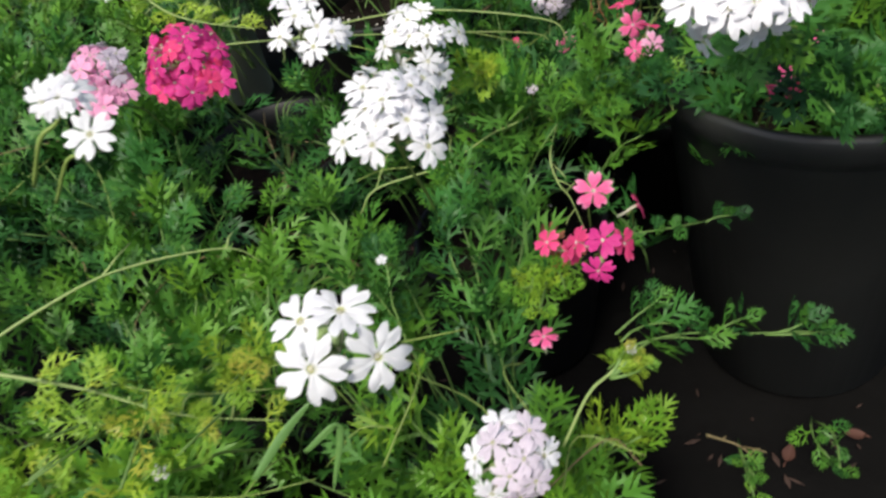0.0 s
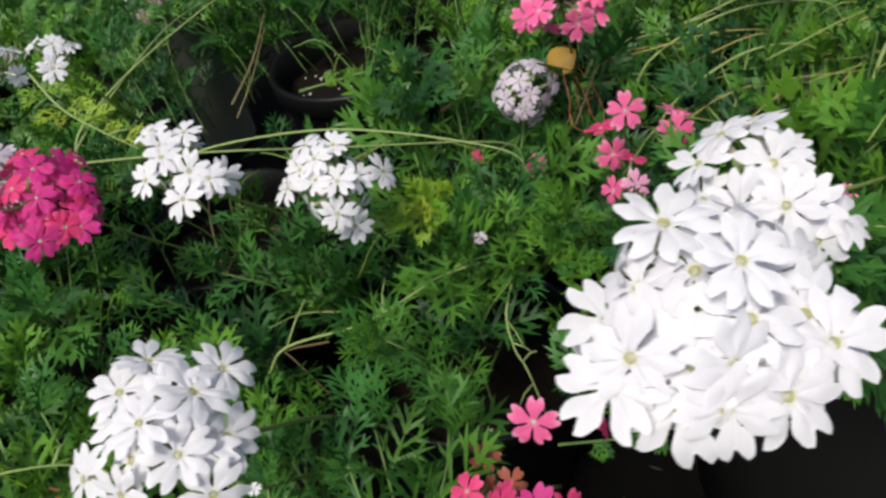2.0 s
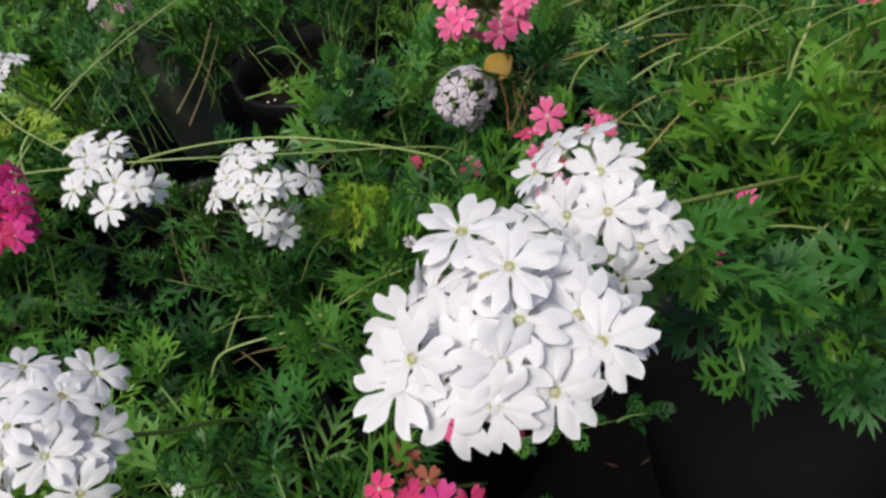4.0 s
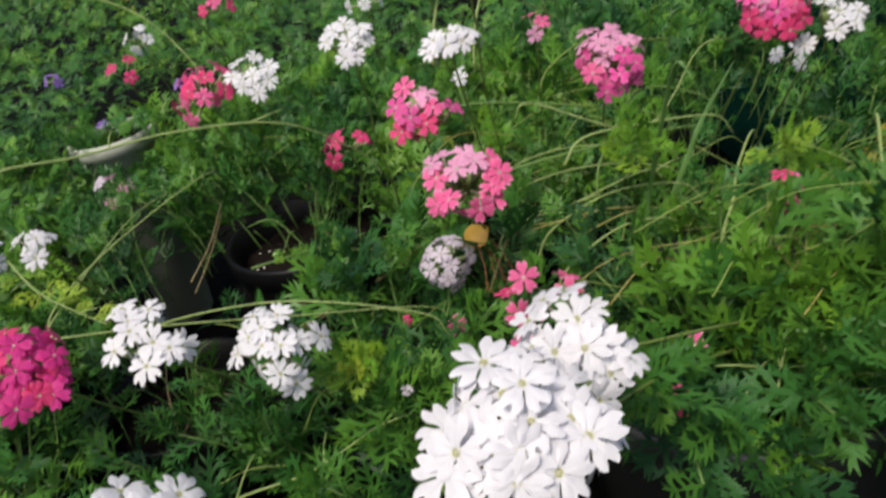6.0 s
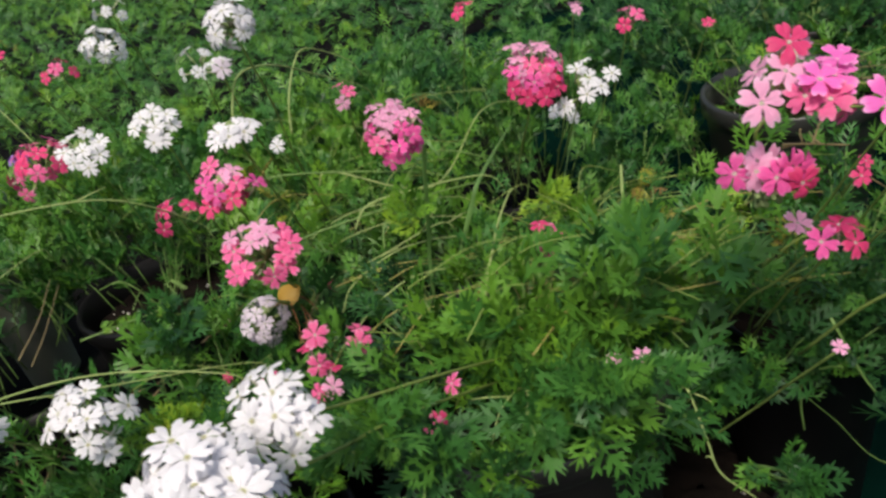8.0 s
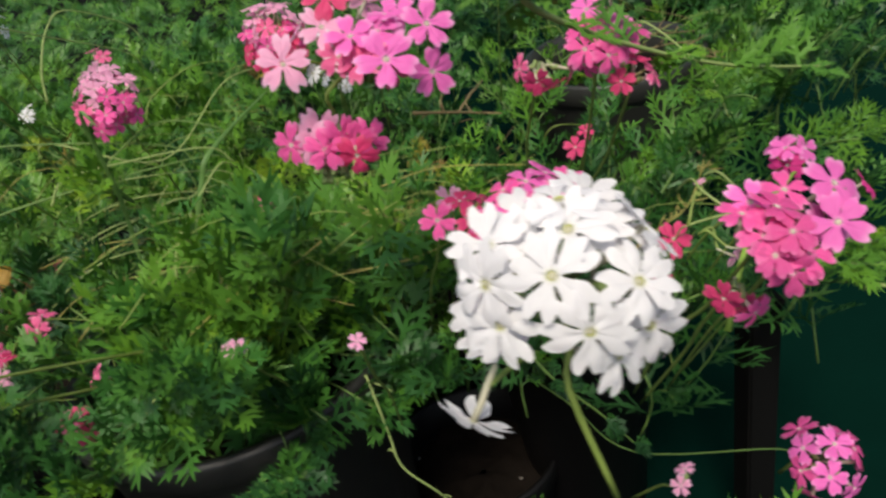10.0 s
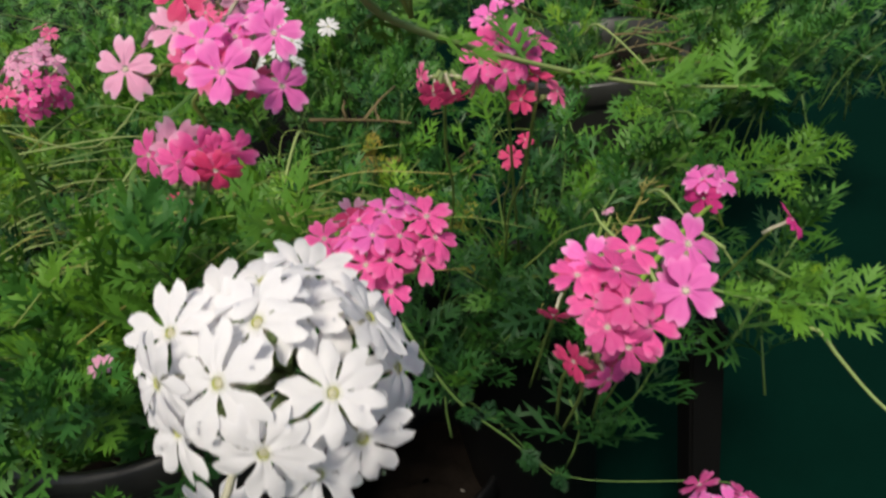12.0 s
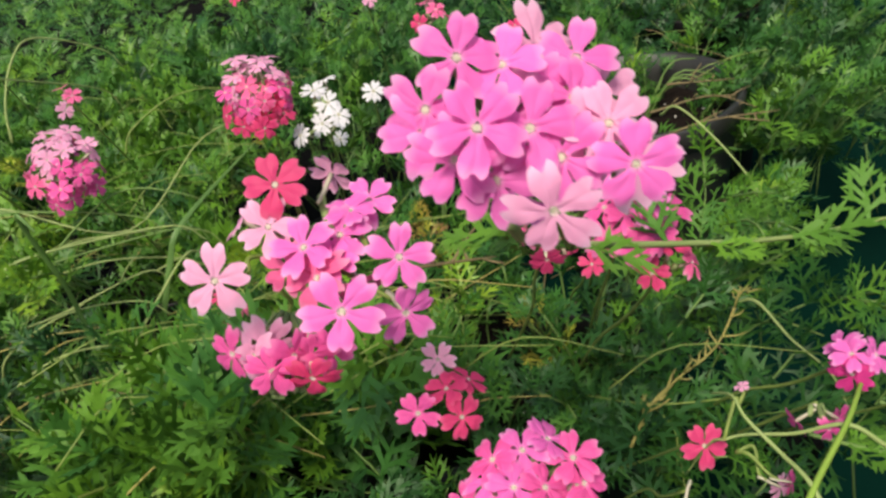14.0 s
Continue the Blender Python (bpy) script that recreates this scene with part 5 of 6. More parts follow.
head((0.3136, 0.1955, 0.2890), 0.003, 1, "orchid", 0.0125, axis=(0.3, -0.9, 0.1), root=(0.2956, 0.2289, 0.2841))
head((0.3169, 0.2519, 0.2254), 0.003, 1, "pale", 0.0115, axis=(-0.1, -0.5, 0.8))
head((0.3091, 0.2253, 0.2336), 0.003, 1, "rose", 0.0115, axis=(-0.2, -0.8, 0.5))
head((0.3187, 0.2290, 0.2307), 0.006, 3, "red rose", 0.0115)
head((0.3754, 0.1373, 0.2584), 0.003, 1, "orchid", 0.0118, axis=(0.3, -0.85, 0.4))
head((0.3618, 0.1456, 0.2430), 0.006, 3, "red rose", 0.0095, axis=(-0.3, -0.7, -0.5))
head((0.3522, 0.2435, 0.2643), 0.009, 5, "pink red", 0.01, axis=(-0.2, -0.6, -0.7), loose=0.4)
head((0.3350, 0.1867, 0.3128), 0.003, 1, "orchid", 0.0125, axis=(0.2, -0.5, 0.9), root=(0.3826, 0.2427, 0.2759))
head((0.3782, 0.3034, 0.2058), 0.003, 1, "red", 0.0105, axis=(0, -0.8, 0.6))
head((0.3864, 0.3125, 0.2073), 0.003, 1, "red", 0.007)
head((0.3730, 0.2236, 0.2620), 0.006, 3, "pink red", 0.009)
head((0.4146, 0.2114, 0.2306), 0.005, 4, "magenta orchid", 0.0098)
head((0.4377, 0.2070, 0.2168), 0.002, 1, "magenta", 0.0125, axis=(0.75, -0.35, 0.55))
head((0.4064, 0.2103, 0.2167), 0.006, 3, "rose", 0.0085, axis=(-0.3, -0.7, -0.4))
head((0.3772, 0.2103, 0.2137), 0.003, 1, "red", 0.0125, axis=(0, -0.8, 0.6))
head((0.3655, 0.1966, 0.2114), 0.003, 1, "red", 0.009, axis=(-0.5, -0.6, -0.4))
head((0.3966, 0.1593, 0.1604), 0.0095, 10, "rose orchid rose", 0.0108, axis=(0, -0.6, 0.75))
head((0.3885, 0.1945, 0.2130), 0.002, 1, "pale", 0.0080, axis=(0.7, -0.35, -0.45), root=(0.3815, 0.2030, 0.2180))
head((0.3900, 0.1930, 0.2160), 0.002, 1, "rose", 0.0060, axis=(0.8, -0.3, -0.2), root=(0.3815, 0.2030, 0.2180))
head((0.3870, 0.2120, 0.2300), 0.002, 1, "pale", 0.0042, axis=(-0.3, 0.1, 0.9), root=(0.3800, 0.2060, 0.2200))
head((0.3537, 0.1575, 0.1728), 0.003, 2, "pale", 0.006, axis=(0, -0.3, 1))
head((0.2797, 0.1705, 0.2386), 0.002, 1, "pale", 0.005)
head((0.2346, 0.2283, 0.2066), 0.002, 1, "pale", 0.006)
head((0.2406, 0.2149, 0.2155), 0.002, 1, "pale", 0.007)


# ---- trailing stems, grass, fallen leaves ----
def trailing_stem(points, r0, r1, mat, label, twigs=0, leaf=0.0, tone=0.5, seed=0):
    rng = random.Random(seed + 50)
    ends = [Vector(p) for p in points]
    if not leaf and mat is not DRY:
        down = Vector((0, 0, -0.010))
        ends = [ends[0] + (ends[0] - ends[1]).normalized() * 0.010 + down, *ends, ends[-1] + (ends[-1] - ends[-2]).normalized() * 0.010 + down]
    line = smooth_path(ends, 6)
    o = line[0].copy()
    t = thing("trailing_stem", o, label, "stem", "trailing stems")
    v, f = tube([p - o for p in line], (r0, r1 * 0.55), 6)
    part("stem", mesh_from("stem", v, f, [mat], smooth=True), t)
    for k in range(twigs):
        i = 2 + int((len(line) - 4) * (k + 0.5) / twigs)
        d = (line[min(i + 1, len(line) - 1)] - line[i - 1]).normalized()
        s = Vector((rng.uniform(-1, 1), rng.uniform(-1, 1), rng.uniform(-0.2, 0.9))).normalized()
        q = line[i] - o
        e = q + (d * 0.7 + s * 0.8) * (rng.uniform(0.008, 0.016) if twigs < 9 else rng.uniform(0.003, 0.008))
        v, f = tube([q, (q + e) / 2 + s * 0.001, e], (r1, r1 * 0.5), 5)
        part("twig", mesh_from("twig", v, f, [mat]), t)
    if leaf:
        i = 3
        while i < len(line) - 1:
            d = (line[min(i + 1, len(line) - 1)] - line[i - 1]).normalized()
            for _ in range(rng.randint(2, 4)):
                s = d.cross(Vector((0, 0, 1))) * rng.choice((-1, 1)) * rng.uniform(0.4, 1.2)
                ob = part("leaf", leaf_mesh("broad" if tone < 0.4 else "fine", rng.randrange(6), max(0.0, min(0.97, tone + rng.uniform(-0.08, 0.08)))), t)
                m = basis(tuple(s + d * rng.uniform(0.2, 1.0) + Vector((0, 0, rng.uniform(-0.2, 0.7)))), (rng.uniform(-0.4, 0.4), -0.4, 1))
                ob.matrix_basis = Matrix.Translation(line[i] - o) @ Matrix([[float(c) for c in row] for row in m]).to_4x4() @ Matrix.Scale(leaf * rng.uniform(0.55, 1.1), 4)
            i += rng.choice((1, 2, 3) if leaf > 0.02 else (2, 3, 4))


def grass_blade(points, width):
    """A folded blade, widest in its middle."""
    line = smooth_path(points, 6)
    o = line[0].copy()
    verts, tris = [], []
    for i, p in enumerate(line):
        d = (line[min(i + 1, len(line) - 1)] - line[max(0, i - 1)]).normalized()
        s = d.cross(Vector((0.1, -1, 0.25))).normalized()
        up = s.cross(d).normalized()
        w = width * math.sin(math.pi * (0.12 + 0.88 * i / (len(line) - 1))) ** 0.6
        for a in (-1, 0, 1):
            verts.append(p - o + s * a * w + up * (abs(a) * 0.5 * w))
    for i in range(len(line) - 1):
        for j in (0, 1):
            a = i * 3 + j
            tris += [(a, a + 1, a + 4), (a, a + 4, a + 3)]
    me = mesh_from("grass_blade", [tuple(v) for v in verts], tris, [GRASS], smooth=True)
    ob = new("grass_blade", me)
    ob.location = o
    mod = ob.modifiers.new("thickness", "SOLIDIFY")
    mod.thickness = 0.0003
    tagged(ob, "long narrow bright green grass blade among the verbena", "grass", "grass blades")


def fallen_leaf(place, size, mat, label, normal=(0, -0.6, 0.8), spin=0.5, slim=0.72):
    """A small oval leaf, cupped, with a midrib and a short stalk."""
    t = thing("fallen_leaf", place, label, "leaf")
    verts, tris = [], []
    n = 10
    for i in range(n + 1):
        a = i / n
        w = size * slim * 0.5 * math.sin(math.pi * a ** 0.85) ** 0.8
        for s in (-1, -0.5, 0, 0.5, 1):
            verts.append(((a - 0.5) * size, s * w, 0.18 * size * (s * s) * 0.5 + 0.12 * size * (a - 0.5) ** 2 * 2 - 0.01 * size * (s == 0)))
    for i in range(n):
        for j in range(4):
            q = i * 5 + j
            tris += [(q, q + 5, q + 1), (q + 1, q + 5, q + 6)]
    m = turn_to(Vector(normal).normalized(), spin)
    ob = part("blade", mesh_from("blade", verts, tris, [mat], smooth=True), t)
    ob.matrix_basis = m
    v, f = tube([(-0.5 * size, 0, 0.03 * size), (-0.75 * size, 0.02 * size, 0.0)], (0.0006, 0.0004), 5)
    part("leaf_stalk", mesh_from("leaf_stalk", v, f, [mat]), t).matrix_basis = m


stem_count = itertools.count()


def stem(points, r0, r1, mat, label, twigs=0, leaf=0.0, tone=0.5):
    trailing_stem(points, r0, r1, mat, label, twigs, leaf, tone, next(stem_count))


stem([(-0.0799, 0.3078, 0.2096), (-0.0291, 0.3183, 0.2009), (0.0215, 0.3305, 0.1865), (0.0802, 0.3556, 0.1617)], 0.00056, 0.00043, PALE_STEM, "slender pale green verbena stem trailing across the foliage", 0, 0, 0.5)
stem([(-0.1008, 0.3839, 0.2589), (-0.0733, 0.4040, 0.2521), (-0.0319, 0.4259, 0.2478), (0.0190, 0.4437, 0.2347), (0.0515, 0.4708, 0.1976)], 0.00087, 0.00056, PALE_STEM, "slender pale green verbena stem trailing across the foliage", 4, 0, 0.5)
stem([(-0.0759, 0.3363, 0.2088), (-0.0592, 0.3747, 0.2163), (-0.0294, 0.4338, 0.2193)], 0.00062, 0.00043, PALE_STEM, "slender pale green verbena stem trailing across the foliage", 0, 0, 0.5)
stem([(-0.1981, 0.6736, 0.3030), (-0.1552, 0.6696, 0.2921), (-0.1074, 0.6381, 0.2712), (-0.0666, 0.5891, 0.2389)], 0.00074, 0.00056, PALE_STEM, "slender pale green verbena stem trailing across the foliage", 0, 0, 0.5)
stem([(0.1092, 0.4029, 0.2795), (0.1165, 0.4099, 0.2925), (0.1316, 0.4307, 0.2881), (0.1514, 0.4662, 0.2680), (0.1747, 0.5001, 0.2447)], 0.00074, 0.0005, PALE_STEM, "slender pale green verbena stem trailing across the foliage", 0, 0, 0.5)
stem([(0.1141, 0.3946, 0.2416), (0.1522, 0.3975, 0.2335), (0.2012, 0.3972, 0.2183)], 0.00062, 0.0005, STEM, "thin green verbena stem arching over the leaves", 0, 0, 0.5)
stem([(0.1210, 0.3604, 0.2186), (0.1681, 0.3731, 0.2178), (0.2193, 0.3933, 0.2095)], 0.00074, 0.0005, STEM, "thin green verbena stem arching over the leaves", 0, 0, 0.5)
stem([(0.1265, 0.3764, 0.1840), (0.1567, 0.3841, 0.1857), (0.1946, 0.3942, 0.1912)], 0.00074, 0.0005, PALE_STEM, "slender pale green verbena stem trailing across the foliage", 5, 0, 0.5)
stem([(0.1272, 0.3804, 0.1698), (0.1585, 0.3789, 0.1647), (0.1691, 0.3643, 0.1573)], 0.00062, 0.00043, STEM, "thin green verbena stem arching over the leaves", 0, 0, 0.5)
stem([(0.2922, 0.3715, 0.2054), (0.2805, 0.3393, 0.1877), (0.2775, 0.3178, 0.1683)], 0.00087, 0.00074, PALE_STEM, "thin green verbena stem arching over the leaves", 0, 0, 0.5)
stem([(0.2969, 0.4749, 0.1870), (0.2757, 0.4402, 0.1653), (0.2601, 0.4096, 0.1510)], 0.00062, 0.00062, STEM, "thin green verbena stem arching over the leaves", 0, 0, 0.5)
stem([(0.1468, 0.4054, 0.2318), (0.1964, 0.3964, 0.2125), (0.2333, 0.4305, 0.2334), (0.2582, 0.4604, 0.2249)], 0.00056, 0.00043, PALE_STEM, "slender pale green verbena stem trailing across the foliage", 0, 0, 0.5)
stem([(-0.1127, 0.1547, 0.1907), (-0.0844, 0.1760, 0.1936), (-0.0666, 0.1895, 0.1899), (-0.0398, 0.2008, 0.1817)], 0.00068, 0.00043, PALE_STEM, "slender pale green verbena stem trailing across the foliage", 3, 0, 0.5)
stem([(-0.0765, 0.1269, 0.2126), (-0.0557, 0.1271, 0.2007), (-0.0340, 0.1255, 0.1867), (-0.0088, 0.1274, 0.1759)], 0.00062, 0.00037, PALE_STEM, "slender pale green verbena stem trailing across the foliage", 5, 0.012, 0.72)
stem([(0.0018, 0.2658, 0.1488), (0.0283, 0.2721, 0.1496), (0.0420, 0.2815, 0.1493), (0.0586, 0.2925, 0.1503)], 0.00056, 0.00043, PALE_STEM, "slender pale green verbena stem trailing across the foliage", 3, 0, 0.5)
stem([(0.0830, 0.2934, 0.1454), (0.0784, 0.2802, 0.1388), (0.0801, 0.2689, 0.1330), (0.0842, 0.2605, 0.1300)], 0.00062, 0.00037, PALE_STEM, "slender pale green verbena stem trailing across the foliage", 6, 0, 0.5)
stem([(-0.1162, 0.3788, 0.2164), (-0.0918, 0.3525, 0.2108), (-0.0672, 0.3309, 0.2107), (-0.0355, 0.3018, 0.2155)], 0.00062, 0.00043, PALE_STEM, "slender pale green verbena stem trailing across the foliage", 3, 0.014, 0.7)
stem([(-0.0757, 0.3242, 0.2050), (-0.0759, 0.3788, 0.2064), (-0.0790, 0.4406, 0.2015), (-0.0773, 0.4869, 0.1927)], 0.00062, 0.00043, PALE_STEM, "slender pale green verbena stem trailing across the foliage", 0, 0, 0.5)
stem([(-0.0464, 0.4036, 0.1658), (-0.0408, 0.4255, 0.1744), (-0.0387, 0.4612, 0.1844)], 0.0005, 0.00037, DRY, "dry brown leafless verbena twig", 0, 0, 0.5)
stem([(0.0970, 0.1950, 0.1052), (0.1178, 0.2006, 0.1023), (0.1429, 0.2048, 0.0922), (0.1735, 0.2054, 0.0859)], 0.00056, 0.00037, STEM, "trailing verbena stem with small cut leaves", 0, 0, 0.5)
stem([(0.0931, 0.2238, 0.1388), (0.1134, 0.2277, 0.1340), (0.1347, 0.2342, 0.1289)], 0.0005, 0.00037, STEM, "trailing verbena stem with small cut leaves", 0, 0.009, 0.2)
stem([(0.0759, 0.1168, 0.1840), (0.0815, 0.1201, 0.1866), (0.0868, 0.1225, 0.1881)], 0.0005, 0.00043, PALE_STEM, "pale green stalk with a closed flower bud", 0, 0, 0.5)
stem([(0.1306, 0.2089, 0.0172), (0.1454, 0.2053, 0.0100), (0.1509, 0.1972, 0.0073)], 0.00074, 0.0005, DRY, "dry brown leafless verbena twig", 3, 0, 0.5)
stem([(0.3181, 0.2829, 0.1356), (0.3517, 0.2789, 0.0935), (0.3778, 0.2648, 0.0629), (0.4453, 0.2556, 0.0464)], 0.0005, 0.0004, STEM, "thin green verbena stem arching over the leaves", 0, 0, 0.5)
stem([(0.2713, 0.2533, 0.1580), (0.2734, 0.2425, 0.1396), (0.2752, 0.2352, 0.1273), (0.2871, 0.2271, 0.1148)], 0.00062, 0.0005, PALE_STEM, "slender pale green verbena stem trailing across the foliage", 3, 0, 0.5)
stem([(0.4471, 0.2031, 0.1767), (0.4520, 0.1974, 0.1683), (0.4597, 0.1892, 0.1563), (0.4677, 0.1718, 0.1484)], 0.00074, 0.00074, PALE_STEM, "slender pale green verbena stem trailing across the foliage", 0, 0, 0.5)
stem([(0.3238, 0.2400, 0.1872), (0.3353, 0.2319, 0.1572), (0.3520, 0.2277, 0.1336), (0.3661, 0.2244, 0.1113)], 0.00068, 0.0005, STEM, "trailing verbena stem with small cut leaves", 0, 0.011, 0.06)
stem([(0.4154, 0.2245, 0.1889), (0.4358, 0.2182, 0.1807), (0.4570, 0.2138, 0.1756), (0.4829, 0.2077, 0.1682)], 0.00068, 0.00056, STEM, "trailing verbena stem with small cut leaves", 0, 0.018, 0.34)
stem([(0.4427, 0.2325, 0.1849), (0.4628, 0.2234, 0.1724), (0.4926, 0.2181, 0.1667)], 0.00068, 0.00056, STEM, "trailing verbena stem with small cut leaves", 0, 0.016, 0.36)
stem([(0.3317, 0.1803, 0.3125), (0.3391, 0.1942, 0.2978), (0.3693, 0.2142, 0.2758), (0.4095, 0.2337, 0.2537), (0.4571, 0.2549, 0.2346)], 0.00099, 0.00087, PALE_STEM, "thick pale green flower stalk with cut leaves", 0, 0.019, 0.36)
stem([(0.4312, 0.3522, 0.2336), (0.4391, 0.3341, 0.2253), (0.4449, 0.3138, 0.2136)], 0.00056, 0.00043, PALE_STEM, "slender pale green verbena stem trailing across the foliage", 0, 0, 0.5)
stem([(0.4312, 0.2842, 0.1870), (0.4375, 0.2718, 0.1781), (0.4457, 0.2600, 0.1701)], 0.00068, 0.00062, PALE_STEM, "slender pale green verbena stem trailing across the foliage", 0, 0, 0.5)
stem([(0.3758, 0.1696, 0.2285), (0.3857, 0.1793, 0.2327), (0.4020, 0.1935, 0.2322), (0.4146, 0.2070, 0.2270)], 0.00095, 0.00080, FRESH_STEM, "thick pale green forked flower stalk", 0, 0, 0.5)
stem([(0.3857, 0.1793, 0.2327), (0.3843, 0.1900, 0.2322), (0.3807, 0.1983, 0.2354), (0.3806, 0.2048, 0.2361)], 0.00062, 0.0005, PALE_STEM, "pale green side stalk with a bud", 0, 0, 0.5)
stem([(0.3807, 0.2568, 0.1791), (0.3933, 0.2638, 0.1812), (0.4123, 0.2748, 0.1809), (0.4280, 0.2904, 0.1870)], 0.00056, 0.00043, YELLOWING, "drying yellow-brown leafless verbena twig", 30, 0, 0.5)
stem([(0.3115, 0.2530, 0.2580), (0.3269, 0.2600, 0.2515), (0.3403, 0.2670, 0.2448)], 0.00062, 0.0005, DRY, "dry brown leafless verbena twig", 5, 0, 0.5)
stem([(0.4535, 0.4323, 0.1749), (0.4818, 0.4336, 0.1787), (0.5256, 0.4392, 0.1720)], 0.00087, 0.00062, DRY, "dry brown leafless verbena twig", 6, 0, 0.5)
stem([(0.4609, 0.4583, 0.1781), (0.5005, 0.4667, 0.1752), (0.5238, 0.4592, 0.1656)], 0.00074, 0.0005, DRY, "dry brown leafless verbena twig", 5, 0, 0.5)
stem([(0.4809, 0.4831, 0.1803), (0.5243, 0.4875, 0.1718)], 0.00074, 0.0005, DRY, "dry brown leafless verbena twig", 5, 0, 0.5)
stem([(0.1622, 0.3603, 0.2282), (0.1881, 0.3696, 0.2257), (0.2224, 0.3765, 0.2202)], 0.00068, 0.0005, PALE_STEM, "slender pale green verbena stem trailing across the foliage", 0, 0, 0.5)
stem([(0.1266, 0.4961, 0.2476), (0.1350, 0.5084, 0.2662), (0.1452, 0.5238, 0.2718), (0.1690, 0.5459, 0.2524)], 0.00081, 0.0005, PALE_STEM, "slender pale green verbena stem trailing across the foliage", 0, 0, 0.5)
stem([(0.2058, 0.3141, 0.1985), (0.2117, 0.3203, 0.2081), (0.2186, 0.3355, 0.2130), (0.2301, 0.3518, 0.2200)], 0.00081, 0.00062, PALE_STEM, "slender pale green verbena stem trailing across the foliage", 0, 0, 0.5)
stem([(0.1693, 0.3553, 0.2213), (0.1964, 0.3970, 0.2309), (0.2246, 0.4011, 0.2210)], 0.00062, 0.0005, STEM, "thin green verbena stem arching over the leaves", 0, 0, 0.5)
stem([(-0.0254, 0.3607, 0.1955), (-0.0203, 0.3865, 0.2016), (-0.0183, 0.4136, 0.2102)], 0.00056, 0.00043, DRY, "dry brown leafless verbena twig", 0, 0, 0.5)
stem([(-0.0029, 0.3792, 0.1869), (0.0208, 0.3854, 0.1869), (0.0547, 0.3921, 0.1877)], 0.00056, 0.00037, STEM, "trailing verbena stem with small cut leaves", 0, 0.012, 0.45)
stem([(0.0568, 0.3721, 0.1708), (0.0688, 0.3835, 0.1707), (0.0788, 0.3961, 0.1729)], 0.00087, 0.00062, DRY, "dry brown leafless verbena twig", 0, 0, 0.5)
stem([(0.2092, 0.2648, 0.1756), (0.2200, 0.2794, 0.1815), (0.2360, 0.2894, 0.1786)], 0.00062, 0.0005, PALE_STEM, "slender pale green verbena stem trailing across the foliage", 5, 0, 0.5)
stem([(0.2044, 0.2642, 0.1746), (0.1938, 0.2533, 0.1756)], 0.00062, 0.0005, PALE_STEM, "slender pale green verbena stem trailing across the foliage", 1, 0, 0.5)
for dx, dy, tip in ((0.004, 0.002, 0.006), (0.007, -0.001, 0.010), (0.010, 0.003, 0.005), (0.001, -0.003, 0.008)):
    stem([(0.1085 + dx * 0.4, 0.3700 + dy, 0.1830), (0.1095 + dx, 0.3660 + dy * 2, 0.1740), (0.1085 + dx * 1.5, 0.3600 + dy, 0.1650), (0.1070 + dx + tip, 0.3560, 0.1580)], 0.0004, 0.0003, BROWN, "thin withered orange-brown verbena stem", 1, 0, 0.5)
for dx, dy in ((0.0, 0.0), (0.012, 0.010), (-0.008, 0.012), (0.020, -0.004)):
    stem([(0.2240 + dx, 0.2980 + dy, 0.1780), (0.2320 + dx, 0.3060 + dy, 0.1850), (0.2420 + dx, 0.3080 + dy * 0.5, 0.1800)], 0.0004, 0.0003, YELLOWING, "yellowing wiry verbena stem among the leaves", 7, 0, 0.5)
for line in ([(0.1240, 0.4310, 0.1860), (0.1480, 0.4330, 0.1930), (0.1730, 0.4330, 0.1930), (0.2130, 0.4350, 0.1840)], [(0.1360, 0.4250, 0.1800), (0.1700, 0.4180, 0.1880), (0.2080, 0.4120, 0.1830)],
             [(0.1690, 0.5370, 0.2050), (0.1950, 0.5520, 0.2140), (0.2200, 0.5670, 0.2080)], [(0.1440, 0.3560, 0.1900), (0.1720, 0.3590, 0.2010), (0.2020, 0.3590, 0.1990)],
             [(0.1460, 0.3280, 0.1860), (0.1700, 0.3360, 0.1960), (0.1920, 0.3410, 0.1930)], [(-0.0270, 0.3240, 0.1980), (0.0290, 0.3140, 0.2040), (0.0840, 0.3030, 0.1940)]):
    stem(line, 0.00058, 0.0004, PALE_STEM if line[0][0] < 0.15 else OLIVE, "slender pale green verbena stem trailing across the foliage", 0, 0, 0.5)
stem([(0.4020, 0.1935, 0.2310), (0.3935, 0.1990, 0.2250), (0.3850, 0.2050, 0.2210), (0.3800, 0.2060, 0.2200), (0.3780, 0.2090, 0.2160)], 0.0006, 0.0004, PALE_STEM, "pale green forked side stalk carrying spent florets", 0, 0, 0.5)
grass_blade([(0.1800, 0.3420, 0.1700), (0.1840, 0.3440, 0.2000), (0.1880, 0.3390, 0.2250), (0.1930, 0.3240, 0.2640), (0.1985, 0.3194, 0.2595)], 0.0009)
grass_blade([(0.1860, 0.3720, 0.1400), (0.1980, 0.3780, 0.1700), (0.2120, 0.3820, 0.2000), (0.2220, 0.3900, 0.2140), (0.2550, 0.4400, 0.2220)], 0.0012)
grass_blade([(-0.0085, 0.1027, 0.1860), (0.0001, 0.1102, 0.1927), (0.0083, 0.1159, 0.1973)], 0.0011)
grass_blade([(0.0050, 0.1074, 0.1884), (0.0142, 0.1117, 0.1913), (0.0071, 0.1061, 0.1713)], 0.0009)
WET = [(4, 40), (5, 20), (6, 46)]
fallen_leaf((0.1093, 0.3710, 0.1857), 0.0135, YELLOW, "small yellowed dry leaf caught among the stems", (0.1, -0.75, 0.65), 0.4, 0.85)
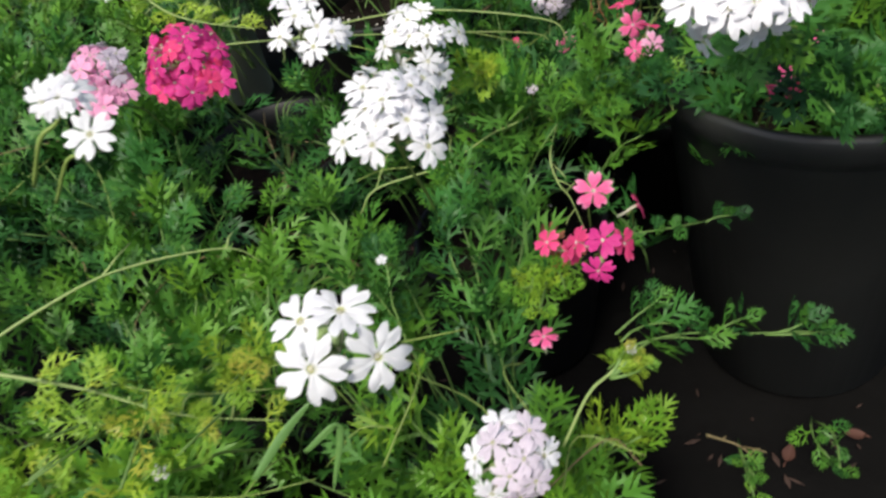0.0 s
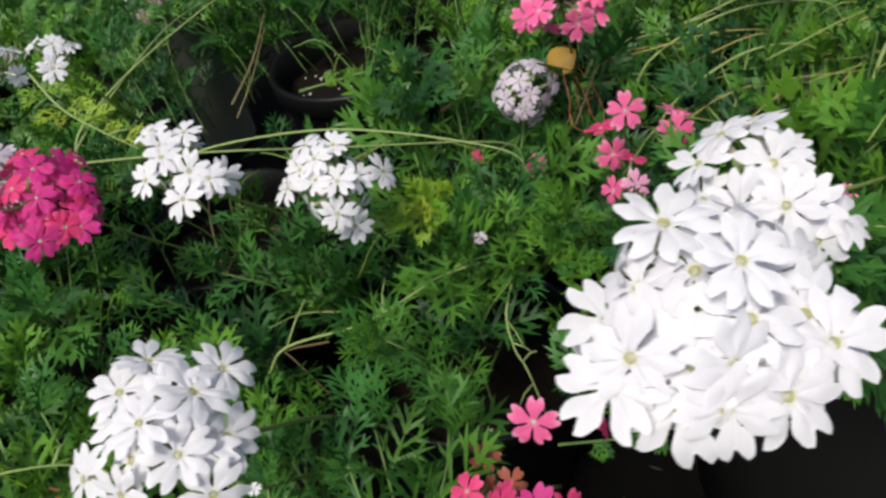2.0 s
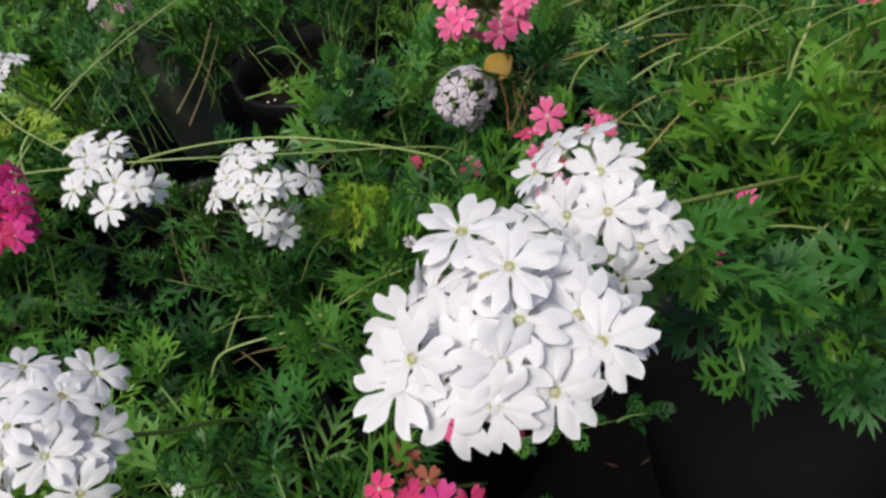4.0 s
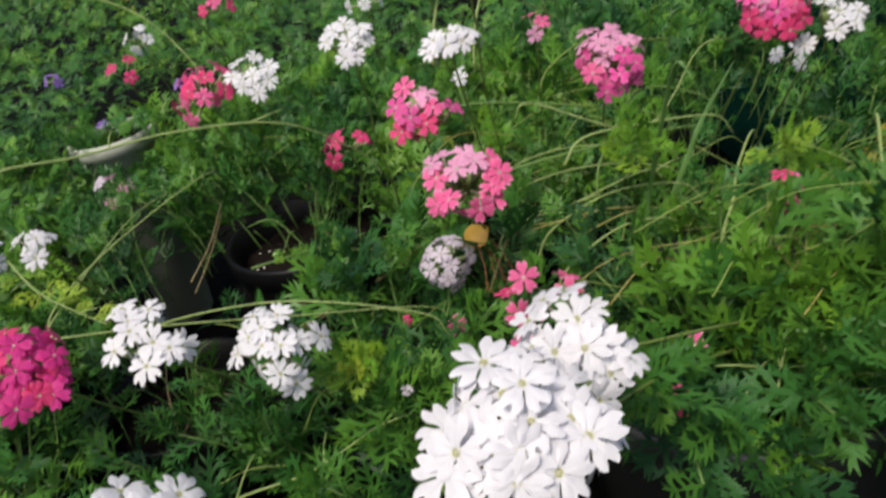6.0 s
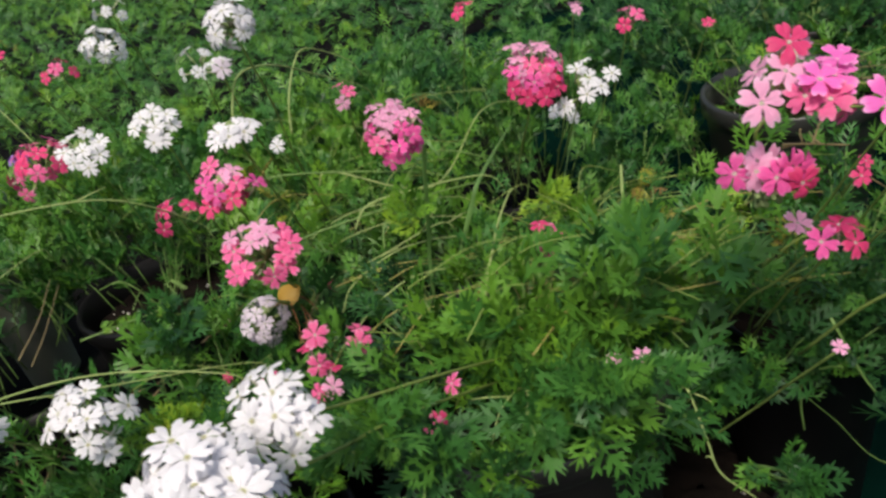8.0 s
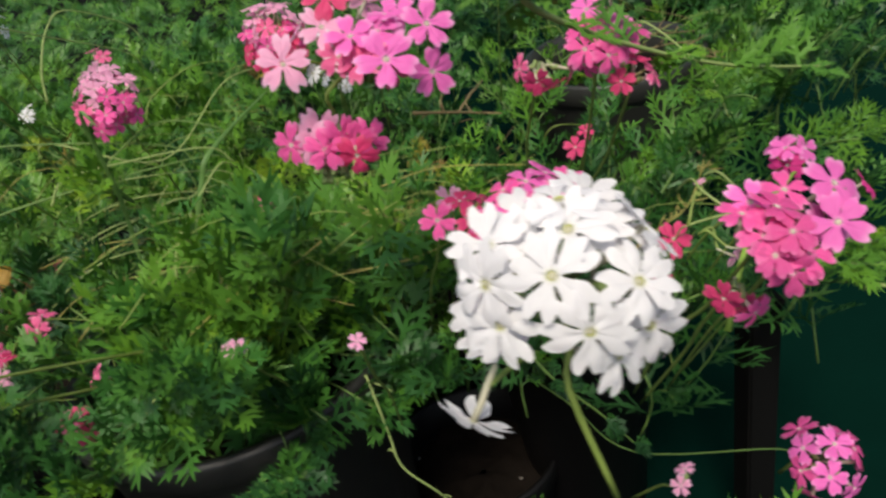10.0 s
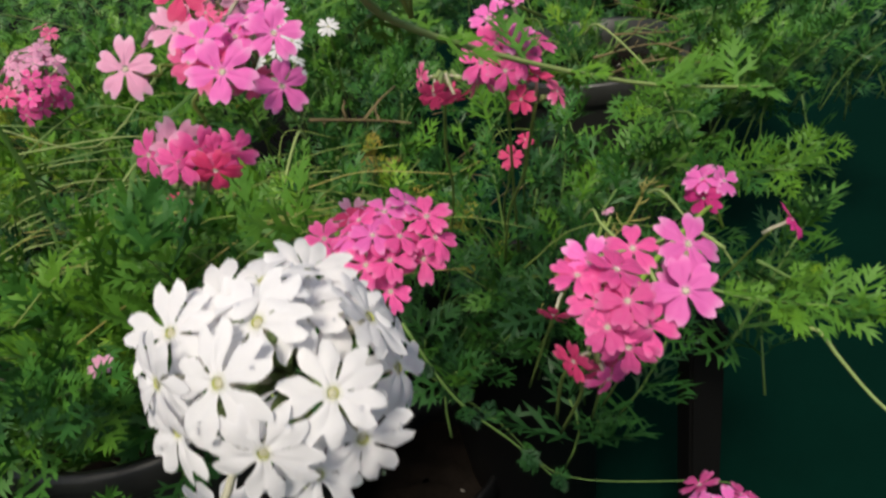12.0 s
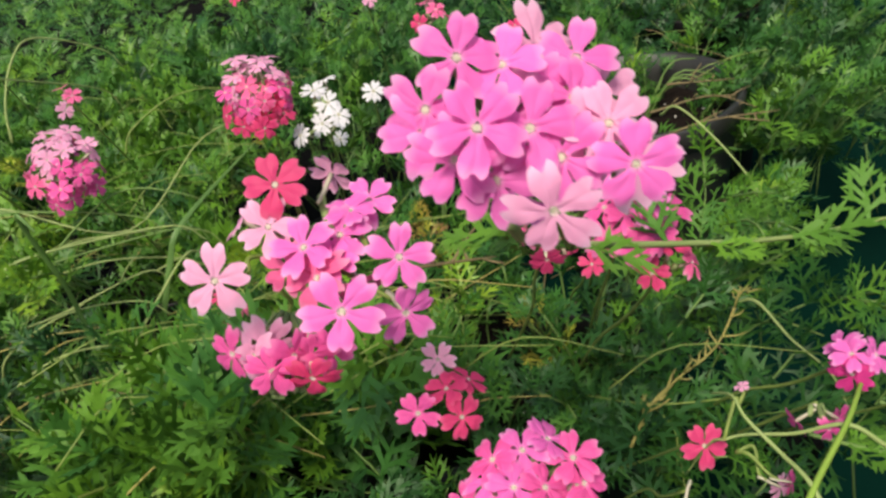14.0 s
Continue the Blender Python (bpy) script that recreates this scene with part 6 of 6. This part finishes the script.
fallen_leaf((-0.2001, 0.7549, 0.1341), 0.055, BROWN, "orange-brown dead leaf lying by a cream cup", (0.1, -0.45, 0.9), 0.2, 0.4)
fallen_leaf((-0.1800, 0.3737, 0.0863), 0.026, BROWN, "rust-brown dead leaf on the soil", (0.1, -0.5, 0.85), 0.6, 0.7)
fallen_leaf((-0.1303, 0.2658, 0.0761), 0.02, BROWN, "small brown dead leaf on the soil", (0, -0.3, 0.95), 1.2, 0.6)
fallen_leaf((0.1802, 0.2311, -0.0440), 0.011, DARK_LEAF, "reddish brown dead leaf on the dark ground", (0, -0.2, 0.95), 1.0, 0.6)
fallen_leaf((0.2159, 0.2379, -0.0440), 0.012, DARK_LEAF, "reddish brown dead leaf on the dark ground", (0.2, -0.2, 0.95), 2.2, 0.5)
fallen_leaf((0.2304, 0.2830, 0.1707), 0.011, YELLOW, "small yellowed leaf tip among green leaves", (0.2, -0.6, 0.7), 0.4, 0.4)
fallen_leaf((0.2324, 0.3209, 0.1583), 0.012, YELLOW, "small yellowed leaf tip among green leaves", (0.2, -0.5, 0.8), 0.9, 0.35)


def cream_cup(place):
    """A small cream planter sunk among the leaves."""
    t = thing("cream_planter", place, "tall cream plastic planter standing among the leaves", "flower pot")
    v, f = lathe([(0.024, 0.0), (0.026, 0.003), (0.036, 0.196), (0.042, 0.199), (0.042, 0.210), (0.040, 0.212), (0.037, 0.210), (0.034, 0.180), (0.024, 0.006), (0.001, 0.006)])
    part("planter_wall", mesh_from("planter_wall", v, f, [CREAM], smooth=True), t)
    v, f = lathe([(0.0358, 0.202), (0.02, 0.205), (0.001, 0.204)])
    part("soil", mesh_from("soil", v, f, [SOIL], smooth=True), t)


def planter_plant(place):
    """A low leafy plant growing in the cream planter."""
    t = thing("potted_plant", place, "small leafy green plant growing in the cream planter", "plant")
    rng = random.Random(41)
    for k in range(34):
        w, r = rng.uniform(0, 6.28), 0.030 * math.sqrt(rng.random())
        d = (math.cos(w), math.sin(w), rng.uniform(0.2, 1.6))
        m = basis(d, (rng.uniform(-0.4, 0.4), -0.5, 1))
        ob = part("leaf", leaf_mesh("broad", rng.randrange(6), rng.uniform(0.1, 0.35)), t)
        ob.matrix_basis = Matrix.Translation((r * math.cos(w), r * math.sin(w), 0.001)) @ Matrix([[float(c) for c in row] for row in m]).to_4x4() @ Matrix.Scale(rng.uniform(0.018, 0.030), 4)


planter_plant((-0.2310, 0.7573, GROUND_Z + 0.204))
cream_cup((-0.2310, 0.7573, GROUND_Z))


def water_drops(head, count, seed):
    """Rain drops lying on the petals of a head."""
    rng = random.Random(seed)
    florets = [c for c in head.children if c.name.startswith("floret")]
    for _ in range(count):
        f = rng.choice(florets)
        w, r = 1.2566 * rng.randrange(5) + rng.uniform(-0.15, 0.15), rng.uniform(0.003, 0.0052)
        size = rng.uniform(0.00014, 0.0003)
        o = part("water_drop", DROP, f)
        o.matrix_basis = Matrix.Translation((r * math.cos(w), r * math.sin(w), 0.0003)) @ Matrix.Diagonal((size, size, size * 0.75, 1))


def drop_mesh():
    bm = bmesh.new()
    bmesh.ops.create_icosphere(bm, subdivisions=2, radius=1.0)
    for f in bm.faces:
        f.smooth = True
    me = bpy.data.meshes.new("water_drop")
    bm.to_mesh(me)
    bm.free()
    m, n, l, b = material("water", 0.03, 0.5)
    b.inputs["Transmission Weight"].default_value = 1.0
    b.inputs["IOR"].default_value = 1.33
    b.inputs["Base Color"].default_value = (0.96, 0.97, 1.0, 1)
    me.materials.append(m)
    return me


DROP = drop_mesh()
for n, count in WET:
    water_drops(heads[n], count, n)
